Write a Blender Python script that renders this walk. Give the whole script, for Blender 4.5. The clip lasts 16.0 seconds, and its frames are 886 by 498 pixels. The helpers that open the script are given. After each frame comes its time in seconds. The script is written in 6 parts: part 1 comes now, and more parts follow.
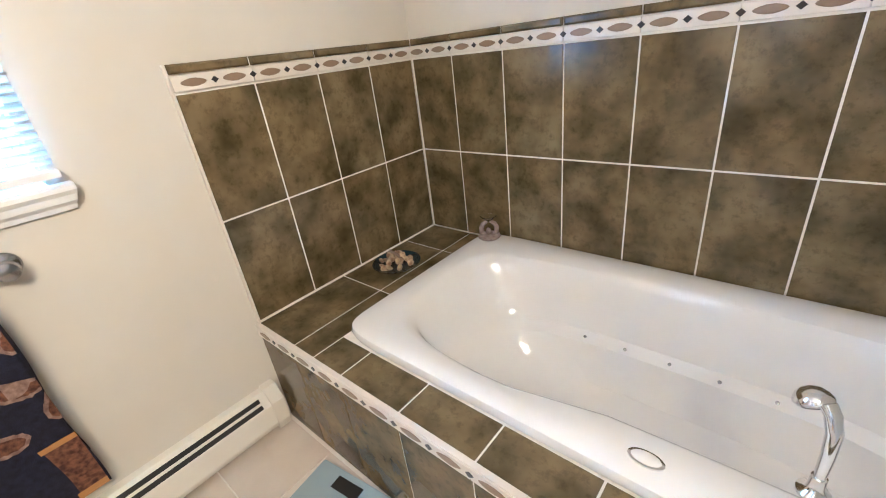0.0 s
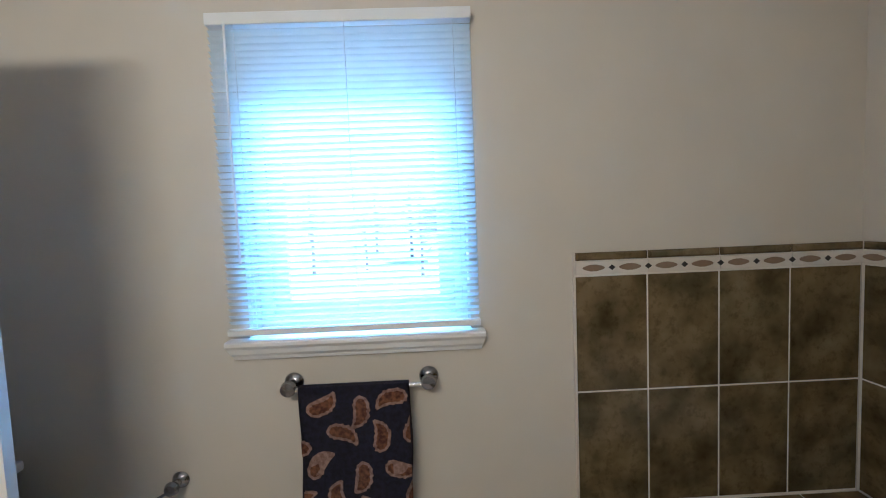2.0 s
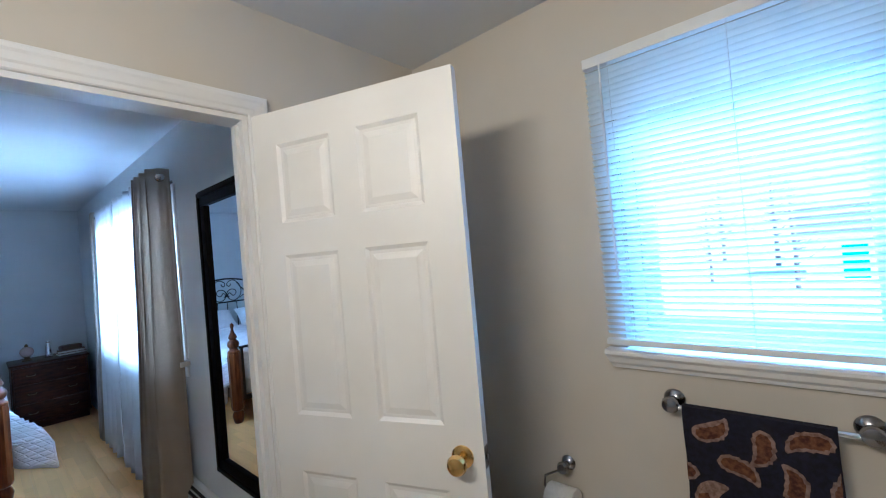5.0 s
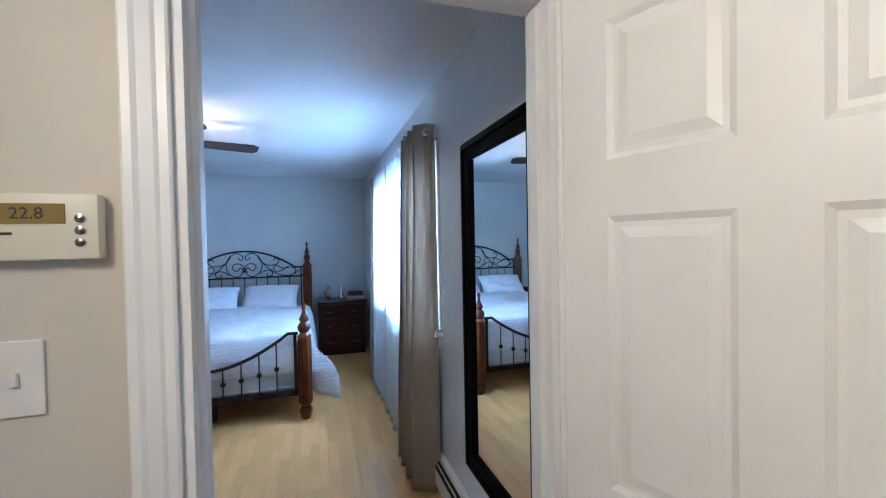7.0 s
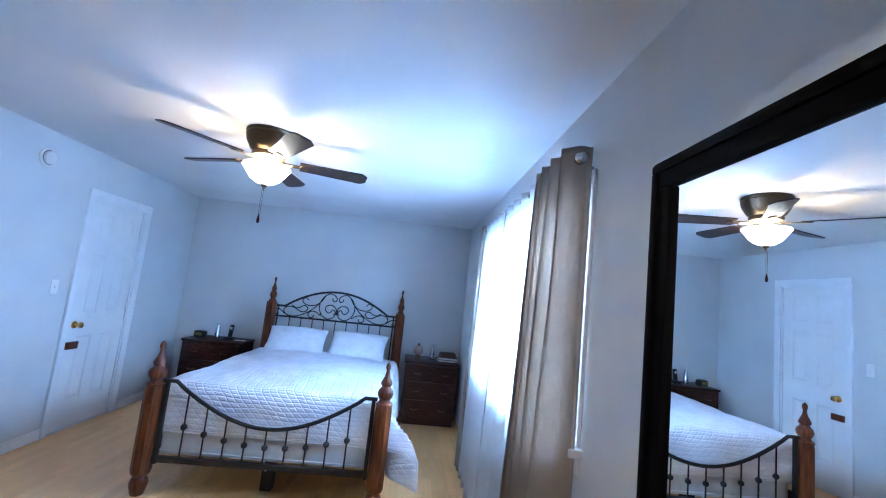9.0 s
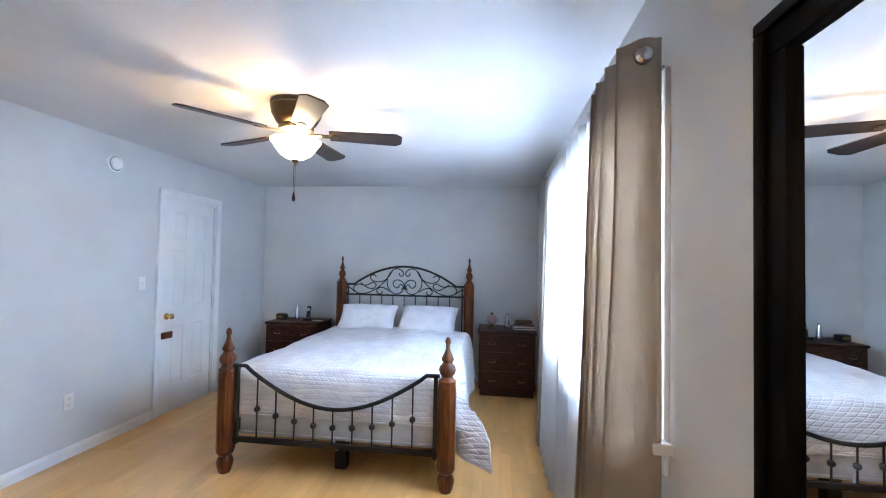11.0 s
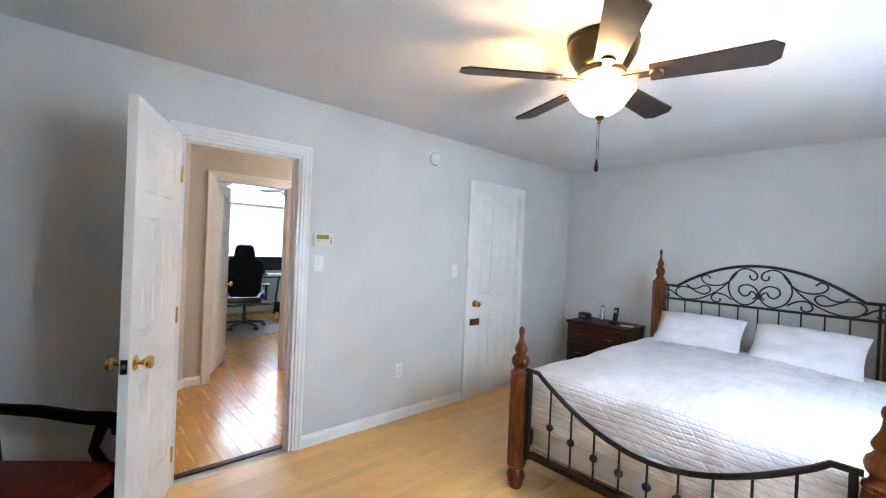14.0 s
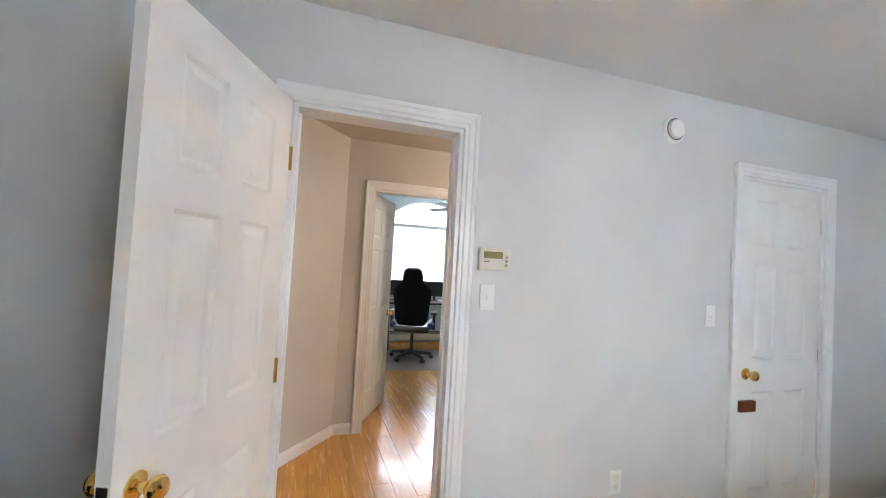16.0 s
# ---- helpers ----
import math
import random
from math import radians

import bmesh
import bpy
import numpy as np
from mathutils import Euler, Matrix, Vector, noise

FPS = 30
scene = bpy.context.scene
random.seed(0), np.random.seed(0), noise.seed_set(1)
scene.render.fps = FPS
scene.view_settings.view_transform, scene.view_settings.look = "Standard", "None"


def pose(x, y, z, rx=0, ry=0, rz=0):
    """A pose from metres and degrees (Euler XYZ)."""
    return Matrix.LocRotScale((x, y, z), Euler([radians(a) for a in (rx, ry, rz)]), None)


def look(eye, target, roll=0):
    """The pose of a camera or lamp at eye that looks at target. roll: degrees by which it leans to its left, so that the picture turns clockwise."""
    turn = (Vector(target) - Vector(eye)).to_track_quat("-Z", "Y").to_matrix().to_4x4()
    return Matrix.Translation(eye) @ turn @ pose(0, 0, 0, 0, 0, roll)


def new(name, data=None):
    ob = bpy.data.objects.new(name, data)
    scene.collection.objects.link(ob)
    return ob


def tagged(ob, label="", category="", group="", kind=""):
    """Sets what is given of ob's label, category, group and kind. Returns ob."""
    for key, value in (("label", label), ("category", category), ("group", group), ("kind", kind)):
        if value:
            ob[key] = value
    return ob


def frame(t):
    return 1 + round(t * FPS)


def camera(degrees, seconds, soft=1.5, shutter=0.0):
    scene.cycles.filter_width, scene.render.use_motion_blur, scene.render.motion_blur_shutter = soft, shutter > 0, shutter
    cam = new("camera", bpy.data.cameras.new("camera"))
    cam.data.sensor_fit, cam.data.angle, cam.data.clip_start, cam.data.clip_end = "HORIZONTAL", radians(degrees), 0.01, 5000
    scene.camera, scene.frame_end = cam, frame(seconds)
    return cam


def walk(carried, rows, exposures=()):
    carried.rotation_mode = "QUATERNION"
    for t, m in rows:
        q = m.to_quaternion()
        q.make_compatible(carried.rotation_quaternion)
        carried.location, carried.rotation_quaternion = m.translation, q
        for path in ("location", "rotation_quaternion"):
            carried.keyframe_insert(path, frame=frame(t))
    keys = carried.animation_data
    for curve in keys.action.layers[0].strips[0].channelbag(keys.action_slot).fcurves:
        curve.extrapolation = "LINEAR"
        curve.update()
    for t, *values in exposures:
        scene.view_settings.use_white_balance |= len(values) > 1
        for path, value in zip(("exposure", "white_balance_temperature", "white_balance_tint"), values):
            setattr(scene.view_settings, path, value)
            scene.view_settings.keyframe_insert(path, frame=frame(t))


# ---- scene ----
cam = camera(94.0, 16.0, soft=1.1)
PATH = [
    (0.00, -0.775, -0.047, 1.309, 63.79, 6.55, -140.02),
    (0.50, -0.737, -0.028, 1.334, 73.39, 7.61, -124.25),
    (1.00, -0.696, -0.009, 1.396, 85.90, 7.61, -106.90),
    (1.50, -0.704, -0.022, 1.442, 86.31, 4.86, -98.97),
    (2.00, -0.730, -0.039, 1.469, 86.35, 2.30, -91.57),
    (2.50, -0.785, -0.068, 1.448, 86.44, 1.51, -84.50),
    (3.00, -0.806, -0.065, 1.403, 85.75, 1.37, -77.28),
    (3.50, -0.837, -0.065, 1.420, 85.80, 0.49, -79.11),
    (4.00, -0.847, -0.037, 1.410, 86.69, 2.57, -71.64),
    (4.50, -0.863, -0.002, 1.463, 89.71, 5.48, -61.39),
    (5.00, -0.861, 0.072, 1.496, 90.72, 4.96, -48.32),
    (5.20, -0.865, 0.152, 1.498, 90.40, 4.68, -41.96),
    (7.30, -0.708, 0.839, 1.494, 89.48, 0.21, -15.90),
    (7.50, -0.712, 0.923, 1.492, 90.33, -0.42, -14.95),
    (8.00, -0.684, 1.165, 1.491, 92.53, -3.19, -11.66),
    (8.50, -0.718, 1.328, 1.479, 95.81, -5.65, -7.78),
    (8.70, -0.738, 1.370, 1.489, 96.81, -5.98, -6.26),
    (10.80, -0.525, 1.748, 1.488, 92.66, -1.61, 4.57),
    (11.00, -0.524, 1.756, 1.488, 91.64, -1.11, 7.19),
    (11.50, -0.550, 1.767, 1.483, 89.49, -0.06, 14.37),
    (12.00, -0.564, 1.764, 1.486, 88.46, 0.09, 22.51),
    (12.50, -0.577, 1.776, 1.480, 87.93, -0.13, 31.83),
    (13.00, -0.638, 1.881, 1.479, 87.97, -0.36, 42.00),
    (13.50, -0.739, 2.086, 1.487, 88.43, -1.01, 44.86),
    (14.00, -0.804, 2.370, 1.468, 89.54, -2.47, 48.13),
    (14.50, -0.924, 2.574, 1.456, 90.48, -4.26, 53.19),
    (15.00, -1.202, 2.728, 1.469, 91.49, -4.74, 59.60),
    (15.50, -1.538, 2.827, 1.428, 92.69, -4.70, 66.39),
    (16.00, -1.891, 2.907, 1.442, 92.01, -3.30, 71.74),
]
EXPOSURES = [(0.0, 3.15, 4700, 10), (0.6, 2.55, 4800, 10), (1.0, 1.60, 4550, 9), (1.5, 1.56, 4380, 8), (2.0, 1.70, 4500, 8), (2.5, 1.76, 4650, 8), (4.5, 1.68, 4550, 8), (5.2, 1.54, 4450, 8), (7.3, 1.7, 4600, 10), (8.2, 1.9, 4150, 10), (8.7, 2.15, 4300, 12), (10.8, 2.26, 5700, 16), (12.5, 2.14, 6150, 15), (14.0, 2.42, 6600, 15), (16.0, 2.35, 7100, 15)]

walk(cam, [(r[0], pose(*r[1:])) for r in PATH], EXPOSURES)

# ---- lights and world ----
world = bpy.data.worlds.new("sky")
scene.world = world
world.use_nodes = True
wn = world.node_tree.nodes
sky = wn.new("ShaderNodeTexSky")
sky.sky_type, sky.sun_disc = "NISHITA", False
sky.sun_elevation, sky.sun_rotation = radians(38), radians(200)
world.node_tree.links.new(sky.outputs[0], wn["Background"].inputs[0])
wn["Background"].inputs[1].default_value = 0.15


def lamp(name, kind, m, power, colour, **size):
    data = bpy.data.lights.new(name, kind)
    data.energy, data.color = power, colour
    ob = new(name, data)
    ob.matrix_basis = m
    return ob, data


sun, sun_data = lamp("sun", "SUN", look((0, 0, 30), (9, 25, 0)), 4.0, (1.0, 0.96, 0.9))
sun_data.angle = radians(12)


def window_light(name, at, to, width, height, power, colour=(0.80, 0.90, 1.0)):
    ob, data = lamp(name, "AREA", look(at, to), power, colour)
    data.shape, data.size, data.size_y = "RECTANGLE", width, height
    return ob


window_light("bath_window_light", (1.67, 0.21, 2.95), (0.77, 0.21, 1.58), 1.3, 0.9, 62, (0.37, 0.74, 1.0))
window_light("bedroom_window_light", (0.92, 4.2, 2.0), (-1, 4.25, 0.95), 1.8, 0.9, 132, (0.62, 0.81, 1.0))
window_light("office_window_light", (-9.5, 4.95, 1.9), (-8, 4.8, 1.2), 1.5, 1.3, 42, (0.72, 0.87, 1.0))
vanity, vanity_data = lamp("vanity_light", "AREA", look((-1.40, 0.45, 2.06), (0.25, 0.45, 1.5)), 7.0, (1.0, 0.71, 0.40))
vanity_data.shape, vanity_data.size, vanity_data.size_y = "RECTANGLE", 0.7, 0.12
fan_lamp, fan_data = lamp("fan_bulb", "POINT", pose(-1.755, 4.151, 2.178), 6.5, (1.0, 0.66, 0.34))
fan_data.shadow_soft_size = 0.02
# bare fill light added to brighten the hall; no fixture hangs there
hall_fill, hall_fill_data = lamp("hall_fill_light", "POINT", pose(-4.5, 5.1, 2.17), 9, (1.0, 0.90, 0.78))
hall_fill_data.shadow_soft_size = 0.12


# ---- materials ----
def mk(name, col, rough=0.5, col2=None, scale=6.0, bump=0.0, bump_scale=60.0, metal=0.0, spread=(0.35, 0.65), stretch=(1, 1, 1),
       rough2=None, jitter=0.0, coat=0.0, emit=0.0, emit_col=None, spec=0.5):
    m = bpy.data.materials.new(name)
    m.use_nodes = True
    t, n = m.node_tree, m.node_tree.nodes
    b = n["Principled BSDF"]
    b.inputs["Roughness"].default_value, b.inputs["Metallic"].default_value = rough, metal
    b.inputs["Coat Weight"].default_value = coat
    b.inputs["Specular IOR Level"].default_value = spec
    geo = n.new("ShaderNodeNewGeometry")
    mp = n.new("ShaderNodeMapping")
    mp.inputs["Scale"].default_value = stretch
    t.links.new(geo.outputs["Position"], mp.inputs[0])
    nz = n.new("ShaderNodeTexNoise")
    nz.inputs["Scale"].default_value, nz.inputs["Detail"].default_value = scale, 6.0
    t.links.new(mp.outputs[0], nz.inputs[0])
    ramp = n.new("ShaderNodeValToRGB")
    ramp.color_ramp.elements[0].position, ramp.color_ramp.elements[1].position = spread
    c2 = col2 or tuple(min(1, c * 0.93) for c in col)
    ramp.color_ramp.elements[0].color, ramp.color_ramp.elements[1].color = (*c2, 1), (*col, 1)
    t.links.new(nz.outputs[0], ramp.inputs[0])
    out = ramp.outputs[0]
    if jitter:
        info = n.new("ShaderNodeObjectInfo")
        hsv = n.new("ShaderNodeHueSaturation")
        mr = n.new("ShaderNodeMapRange")
        mr.inputs[3].default_value, mr.inputs[4].default_value = 1 - jitter, 1 + jitter
        t.links.new(info.outputs["Random"], mr.inputs[0])
        t.links.new(mr.outputs[0], hsv.inputs["Value"])
        t.links.new(out, hsv.inputs["Color"])
        off = n.new("ShaderNodeVectorMath")
        off.operation = "MULTIPLY_ADD"
        off.inputs[1].default_value = (7, 7, 7)
        t.links.new(info.outputs["Random"], off.inputs[0])
        t.links.new(mp.outputs[0], off.inputs[2])
        t.links.new(off.outputs[0], nz.inputs[0])
        out = hsv.outputs[0]
    t.links.new(out, b.inputs["Base Color"])
    if rough2 is not None:
        mr2 = n.new("ShaderNodeMapRange")
        mr2.inputs[3].default_value, mr2.inputs[4].default_value = rough, rough2
        t.links.new(nz.outputs[0], mr2.inputs[0])
        t.links.new(mr2.outputs[0], b.inputs["Roughness"])
    if bump:
        n2 = n.new("ShaderNodeTexNoise")
        n2.inputs["Scale"].default_value, n2.inputs["Detail"].default_value = bump_scale, 4.0
        t.links.new(mp.outputs[0], n2.inputs[0])
        bp = n.new("ShaderNodeBump")
        bp.inputs["Strength"].default_value, bp.inputs["Distance"].default_value = bump, 0.004
        t.links.new(n2.outputs[0], bp.inputs["Height"])
        t.links.new(bp.outputs[0], b.inputs["Normal"])
    if emit:
        b.inputs["Emission Color"].default_value = (*(emit_col or col), 1)
        b.inputs["Emission Strength"].default_value = emit
    return m


def cloth_sheer(name, col, through_share, rough=0.8, bump=0.2, stretch=(1, 1, 1)):
    """A fabric that lets part of the light through."""
    m = mk(name, col, rough, scale=14, bump=bump, bump_scale=300, stretch=stretch)
    t, n = m.node_tree, m.node_tree.nodes
    tr = n.new("ShaderNodeBsdfTranslucent")
    tr.inputs[0].default_value = (*col, 1)
    mix = n.new("ShaderNodeMixShader")
    mix.inputs[0].default_value = through_share
    t.links.new(n["Principled BSDF"].outputs[0], mix.inputs[1])
    t.links.new(tr.outputs[0], mix.inputs[2])
    t.links.new(mix.outputs[0], n["Material Output"].inputs[0])
    return m


def open_weave(m, share):
    """Lets a share of the light straight through between the threads."""
    t, n = m.node_tree, m.node_tree.nodes
    old = n["Material Output"].inputs[0].links[0].from_socket
    tr, mix = n.new("ShaderNodeBsdfTransparent"), n.new("ShaderNodeMixShader")
    mix.inputs[0].default_value = share
    t.links.new(old, mix.inputs[1])
    t.links.new(tr.outputs[0], mix.inputs[2])
    t.links.new(mix.outputs[0], n["Material Output"].inputs[0])


def planks_mat(name, base, dark, strip, length, rough, jitter):
    """Wood boards with narrower strips inside each board, grain along y or x as 'strip' says."""
    m = mk(name, base, rough, dark, scale=5, stretch=strip, jitter=jitter, bump=0.03, bump_scale=40, rough2=rough + 0.12, spread=(0.25, 0.75), coat=0.15)
    t, n = m.node_tree, m.node_tree.nodes
    b = n["Principled BSDF"]
    old = b.inputs["Base Color"].links[0].from_socket
    geo = n.new("ShaderNodeNewGeometry")
    mp = n.new("ShaderNodeMapping")
    mp.inputs["Rotation"].default_value = (0, 0, radians(90) if length == "y" else 0)
    t.links.new(geo.outputs["Position"], mp.inputs[0])
    br = n.new("ShaderNodeTexBrick")
    br.inputs["Scale"].default_value = 1.0
    br.inputs["Brick Width"].default_value, br.inputs["Row Height"].default_value = 0.42, 0.065
    br.inputs["Mortar Size"].default_value = 0.0006
    br.offset, br.squash = 0.37, 1.0
    br.inputs["Color1"].default_value, br.inputs["Color2"].default_value, br.inputs["Mortar"].default_value = (0.91, 0.89, 0.87, 1), (1.08, 1.06, 1.04, 1), (0.80, 0.78, 0.76, 1)
    t.links.new(mp.outputs[0], br.inputs[0])
    mul = n.new("ShaderNodeMixRGB")
    mul.blend_type, mul.inputs[0].default_value = "MULTIPLY", 1.0
    t.links.new(old, mul.inputs[1])
    t.links.new(br.outputs[0], mul.inputs[2])
    t.links.new(mul.outputs[0], b.inputs["Base Color"])
    return m


def quilt_mat():
    m = mk("quilt_cotton", (0.80, 0.79, 0.82), 0.85, (0.70, 0.69, 0.73), scale=9)
    t, n = m.node_tree, m.node_tree.nodes
    geo = n.new("ShaderNodeNewGeometry")
    v = n.new("ShaderNodeTexBrick")
    v.inputs["Scale"].default_value, v.inputs["Brick Width"].default_value, v.inputs["Row Height"].default_value = 1.0, 0.055, 0.034
    v.offset = 0.0
    v.inputs["Mortar Size"].default_value, v.inputs["Mortar Smooth"].default_value = 0.009, 1.0
    v.inputs["Color1"].default_value = v.inputs["Color2"].default_value = (1, 1, 1, 1)
    v.inputs["Mortar"].default_value = (0, 0, 0, 1)
    nz = n.new("ShaderNodeTexNoise")
    nz.inputs["Scale"].default_value = 9.0
    add = n.new("ShaderNodeMixRGB")
    add.inputs[0].default_value = 0.03
    sx, cx, su, sv = n.new("ShaderNodeSeparateXYZ"), n.new("ShaderNodeCombineXYZ"), n.new("ShaderNodeMath"), n.new("ShaderNodeMath")
    t.links.new(geo.outputs["Position"], sx.inputs[0])
    for node, axis in ((su, 0), (sv, 1)):
        t.links.new(sx.outputs[axis], node.inputs[0])
        t.links.new(sx.outputs[2], node.inputs[1])
        t.links.new(node.outputs[0], cx.inputs[axis])
    t.links.new(cx.outputs[0], add.inputs[1])
    t.links.new(nz.outputs["Color"], add.inputs[2])
    t.links.new(add.outputs[0], v.inputs[0])
    bp = n.new("ShaderNodeBump")
    bp.inputs["Strength"].default_value, bp.inputs["Distance"].default_value = 0.5, 0.007
    t.links.new(v.outputs[0], bp.inputs["Height"])
    t.links.new(bp.outputs[0], n["Principled BSDF"].inputs["Normal"])
    return m


def glass_mat():
    m = bpy.data.materials.new("window_glass")
    m.use_nodes = True
    b = m.node_tree.nodes["Principled BSDF"]
    b.inputs["Transmission Weight"].default_value, b.inputs["Roughness"].default_value, b.inputs["IOR"].default_value = 1.0, 0.0, 1.1
    b.inputs["Base Color"].default_value = (0.96, 0.98, 1, 1)
    return m


def tile_mat():
    """Glazed brown stoneware: soft clouds, a finer grain and rusty patches, a little different on each tile."""
    m = bpy.data.materials.new("mottled_brown_tile")
    m.use_nodes = True
    t, n = m.node_tree, m.node_tree.nodes
    b = n["Principled BSDF"]
    geo, info = n.new("ShaderNodeNewGeometry"), n.new("ShaderNodeObjectInfo")
    off = n.new("ShaderNodeVectorMath")
    off.operation, off.inputs[1].default_value = "MULTIPLY_ADD", (9, 9, 9)
    t.links.new(info.outputs["Random"], off.inputs[0])
    t.links.new(geo.outputs["Position"], off.inputs[2])

    def cloud(scale, detail, rough, stops):
        nz, rp = n.new("ShaderNodeTexNoise"), n.new("ShaderNodeValToRGB")
        nz.inputs["Scale"].default_value, nz.inputs["Detail"].default_value, nz.inputs["Roughness"].default_value = scale, detail, rough
        t.links.new(off.outputs[0], nz.inputs[0])
        rp.color_ramp.interpolation = "B_SPLINE"
        rp.color_ramp.elements[0].position, rp.color_ramp.elements[0].color = stops[0][0], (*stops[0][1], 1)
        rp.color_ramp.elements[1].position, rp.color_ramp.elements[1].color = stops[-1][0], (*stops[-1][1], 1)
        for p, c in stops[1:-1]:
            rp.color_ramp.elements.new(p).color = (*c, 1)
        t.links.new(nz.outputs[0], rp.inputs[0])
        return nz, rp
    n1, big = cloud(6.5, 3.0, 0.55, ((0.22, (0.030, 0.024, 0.013)), (0.45, (0.105, 0.082, 0.045)), (0.62, (0.185, 0.142, 0.080)), (0.85, (0.25, 0.195, 0.12))))
    n2, fine = cloud(34.0, 6.0, 0.7, ((0.25, (0.5, 0.5, 0.5)), (0.5, (1.0, 1.0, 1.0)), (0.78, (1.65, 1.6, 1.5))))
    n3, hue = cloud(3.0, 2.0, 0.5, ((0.3, (1.12, 0.94, 0.78)), (0.7, (0.92, 1.03, 0.98))))
    out = big.outputs[0]
    for other in (fine, hue):
        mul = n.new("ShaderNodeMixRGB")
        mul.blend_type, mul.inputs[0].default_value = "MULTIPLY", 1.0
        t.links.new(out, mul.inputs[1])
        t.links.new(other.outputs[0], mul.inputs[2])
        out = mul.outputs[0]
    t.links.new(out, b.inputs["Base Color"])
    b.inputs["Roughness"].default_value = 0.17
    bp = n.new("ShaderNodeBump")
    bp.inputs["Strength"].default_value, bp.inputs["Distance"].default_value = 0.16, 0.003
    t.links.new(n1.outputs[0], bp.inputs["Height"])
    t.links.new(bp.outputs[0], b.inputs["Normal"])
    return m


PAINT_BED = mk("grey_wall_paint", (0.635, 0.64, 0.635), 0.75, scale=2.0, bump=0.02, bump_scale=180)
PAINT_BATH = mk("beige_wall_paint", (0.63, 0.59, 0.52), 0.7, scale=2.0, bump=0.02, bump_scale=180)
PAINT_HALL = mk("tan_wall_paint", (0.57, 0.53, 0.48), 0.75, scale=2.0, bump=0.06, bump_scale=180)
CEIL = mk("ceiling_paint", (0.71, 0.71, 0.71), 0.85, scale=1.5, bump=0.02, bump_scale=140)
TRIM = mk("white_trim_paint", (0.80, 0.80, 0.80), 0.38, scale=5)
DOOR = mk("white_door_paint", (0.80, 0.79, 0.77), 0.42, scale=3)
HEATER = mk("cream_enamel", (0.74, 0.70, 0.62), 0.4, scale=5)
# near-black that stands in for the shade inside the heater vents
SLOT_SHADE = mk("slot_shade", (0.02, 0.02, 0.02), 0.8)
BRASS = mk("polished_brass", (0.86, 0.58, 0.20), 0.16, metal=1.0, scale=20)
CHROME = mk("chrome", (0.82, 0.83, 0.85), 0.1, metal=1.0, scale=20)
NICKEL = mk("dark_nickel", (0.36, 0.36, 0.38), 0.22, metal=1.0, scale=30)
TILE = tile_mat()
GROUT = mk("pale_grout", (0.78, 0.74, 0.66), 0.85, scale=30, bump=0.1)
BORDER = mk("ivory_border_tile", (0.70, 0.65, 0.58), 0.3, scale=18)
OVAL = mk("taupe_relief", (0.24, 0.17, 0.11), 0.35, scale=60)
LOZENGE = mk("black_relief", (0.025, 0.022, 0.025), 0.35)
FLOOR_TILE = mk("cream_floor_tile", (0.66, 0.59, 0.50), 0.3, (0.58, 0.50, 0.42), scale=5, jitter=0.05)
ACRYLIC = mk("white_acrylic", (0.80, 0.78, 0.76), 0.1, scale=3, coat=0.4)
CERAMIC = mk("white_ceramic", (0.80, 0.80, 0.82), 0.1, scale=3, coat=0.3)
NAVY = mk("navy_terry", (0.010, 0.011, 0.032), 0.95, (0.004, 0.004, 0.014), scale=60, bump=0.8, bump_scale=420)
RUST = mk("rust_brown_terry", (0.20, 0.085, 0.042), 0.95, (0.055, 0.018, 0.014), scale=75, bump=0.8, bump_scale=420)
PALE = mk("pale_taupe_terry", (0.33, 0.22, 0.17), 0.95, (0.17, 0.10, 0.075), scale=75, bump=0.8, bump_scale=420)
GOLD = mk("gold_terry", (0.42, 0.21, 0.06), 0.95, scale=75, bump=0.6, bump_scale=420)
SLAT = cloth_sheer("blind_slat", (0.80, 0.86, 0.90), 0.45, rough=0.45, bump=0.0)
SLAT_DENSE = cloth_sheer("dense_blind_slat", (0.72, 0.76, 0.80), 0.10, rough=0.45, bump=0.0)
VINYL = mk("white_vinyl", (0.80, 0.82, 0.84), 0.35, scale=8)
GLASS = glass_mat()
MIRROR = mk("silvered_glass", (0.90, 0.92, 0.92), 0.0, (0.90, 0.92, 0.92), metal=1.0)
BLACK_WOOD = mk("black_lacquered_wood", (0.004, 0.0035, 0.0035), 0.5, spec=0.05, scale=12, stretch=(1, 1, 6), bump=0.1, bump_scale=60)
DARK_WOOD = mk("dark_cherry_wood", (0.060, 0.016, 0.006), 0.4, (0.02, 0.005, 0.003), spec=0.15, scale=9, stretch=(1.2, 5, 5), coat=0.2)
POST_WOOD = mk("red_brown_varnished_wood", (0.165, 0.044, 0.009), 0.32, (0.075, 0.018, 0.004), scale=9, stretch=(5, 5, 0.6), spec=0.3, coat=0.12)
IRON = mk("wrought_iron", (0.012, 0.011, 0.011), 0.45, scale=40, bump=0.1)
QUILT = quilt_mat()
LINEN = mk("white_linen", (0.74, 0.73, 0.76), 0.9, (0.66, 0.65, 0.69), scale=12, bump=0.25, bump_scale=60)
TICKING = mk("pale_mattress_fabric", (0.66, 0.66, 0.68), 0.9, scale=20, bump=0.3, bump_scale=200)
SHEER = cloth_sheer("sheer_voile", (0.84, 0.84, 0.84), 0.5)
open_weave(SHEER, 0.24)
TAUPE = cloth_sheer("taupe_damask", (0.47, 0.395, 0.315), 0.30, rough=0.6, bump=0.4)
TAUPE_LIGHT = mk("damask_motif", (0.44, 0.37, 0.30), 0.5, scale=90)
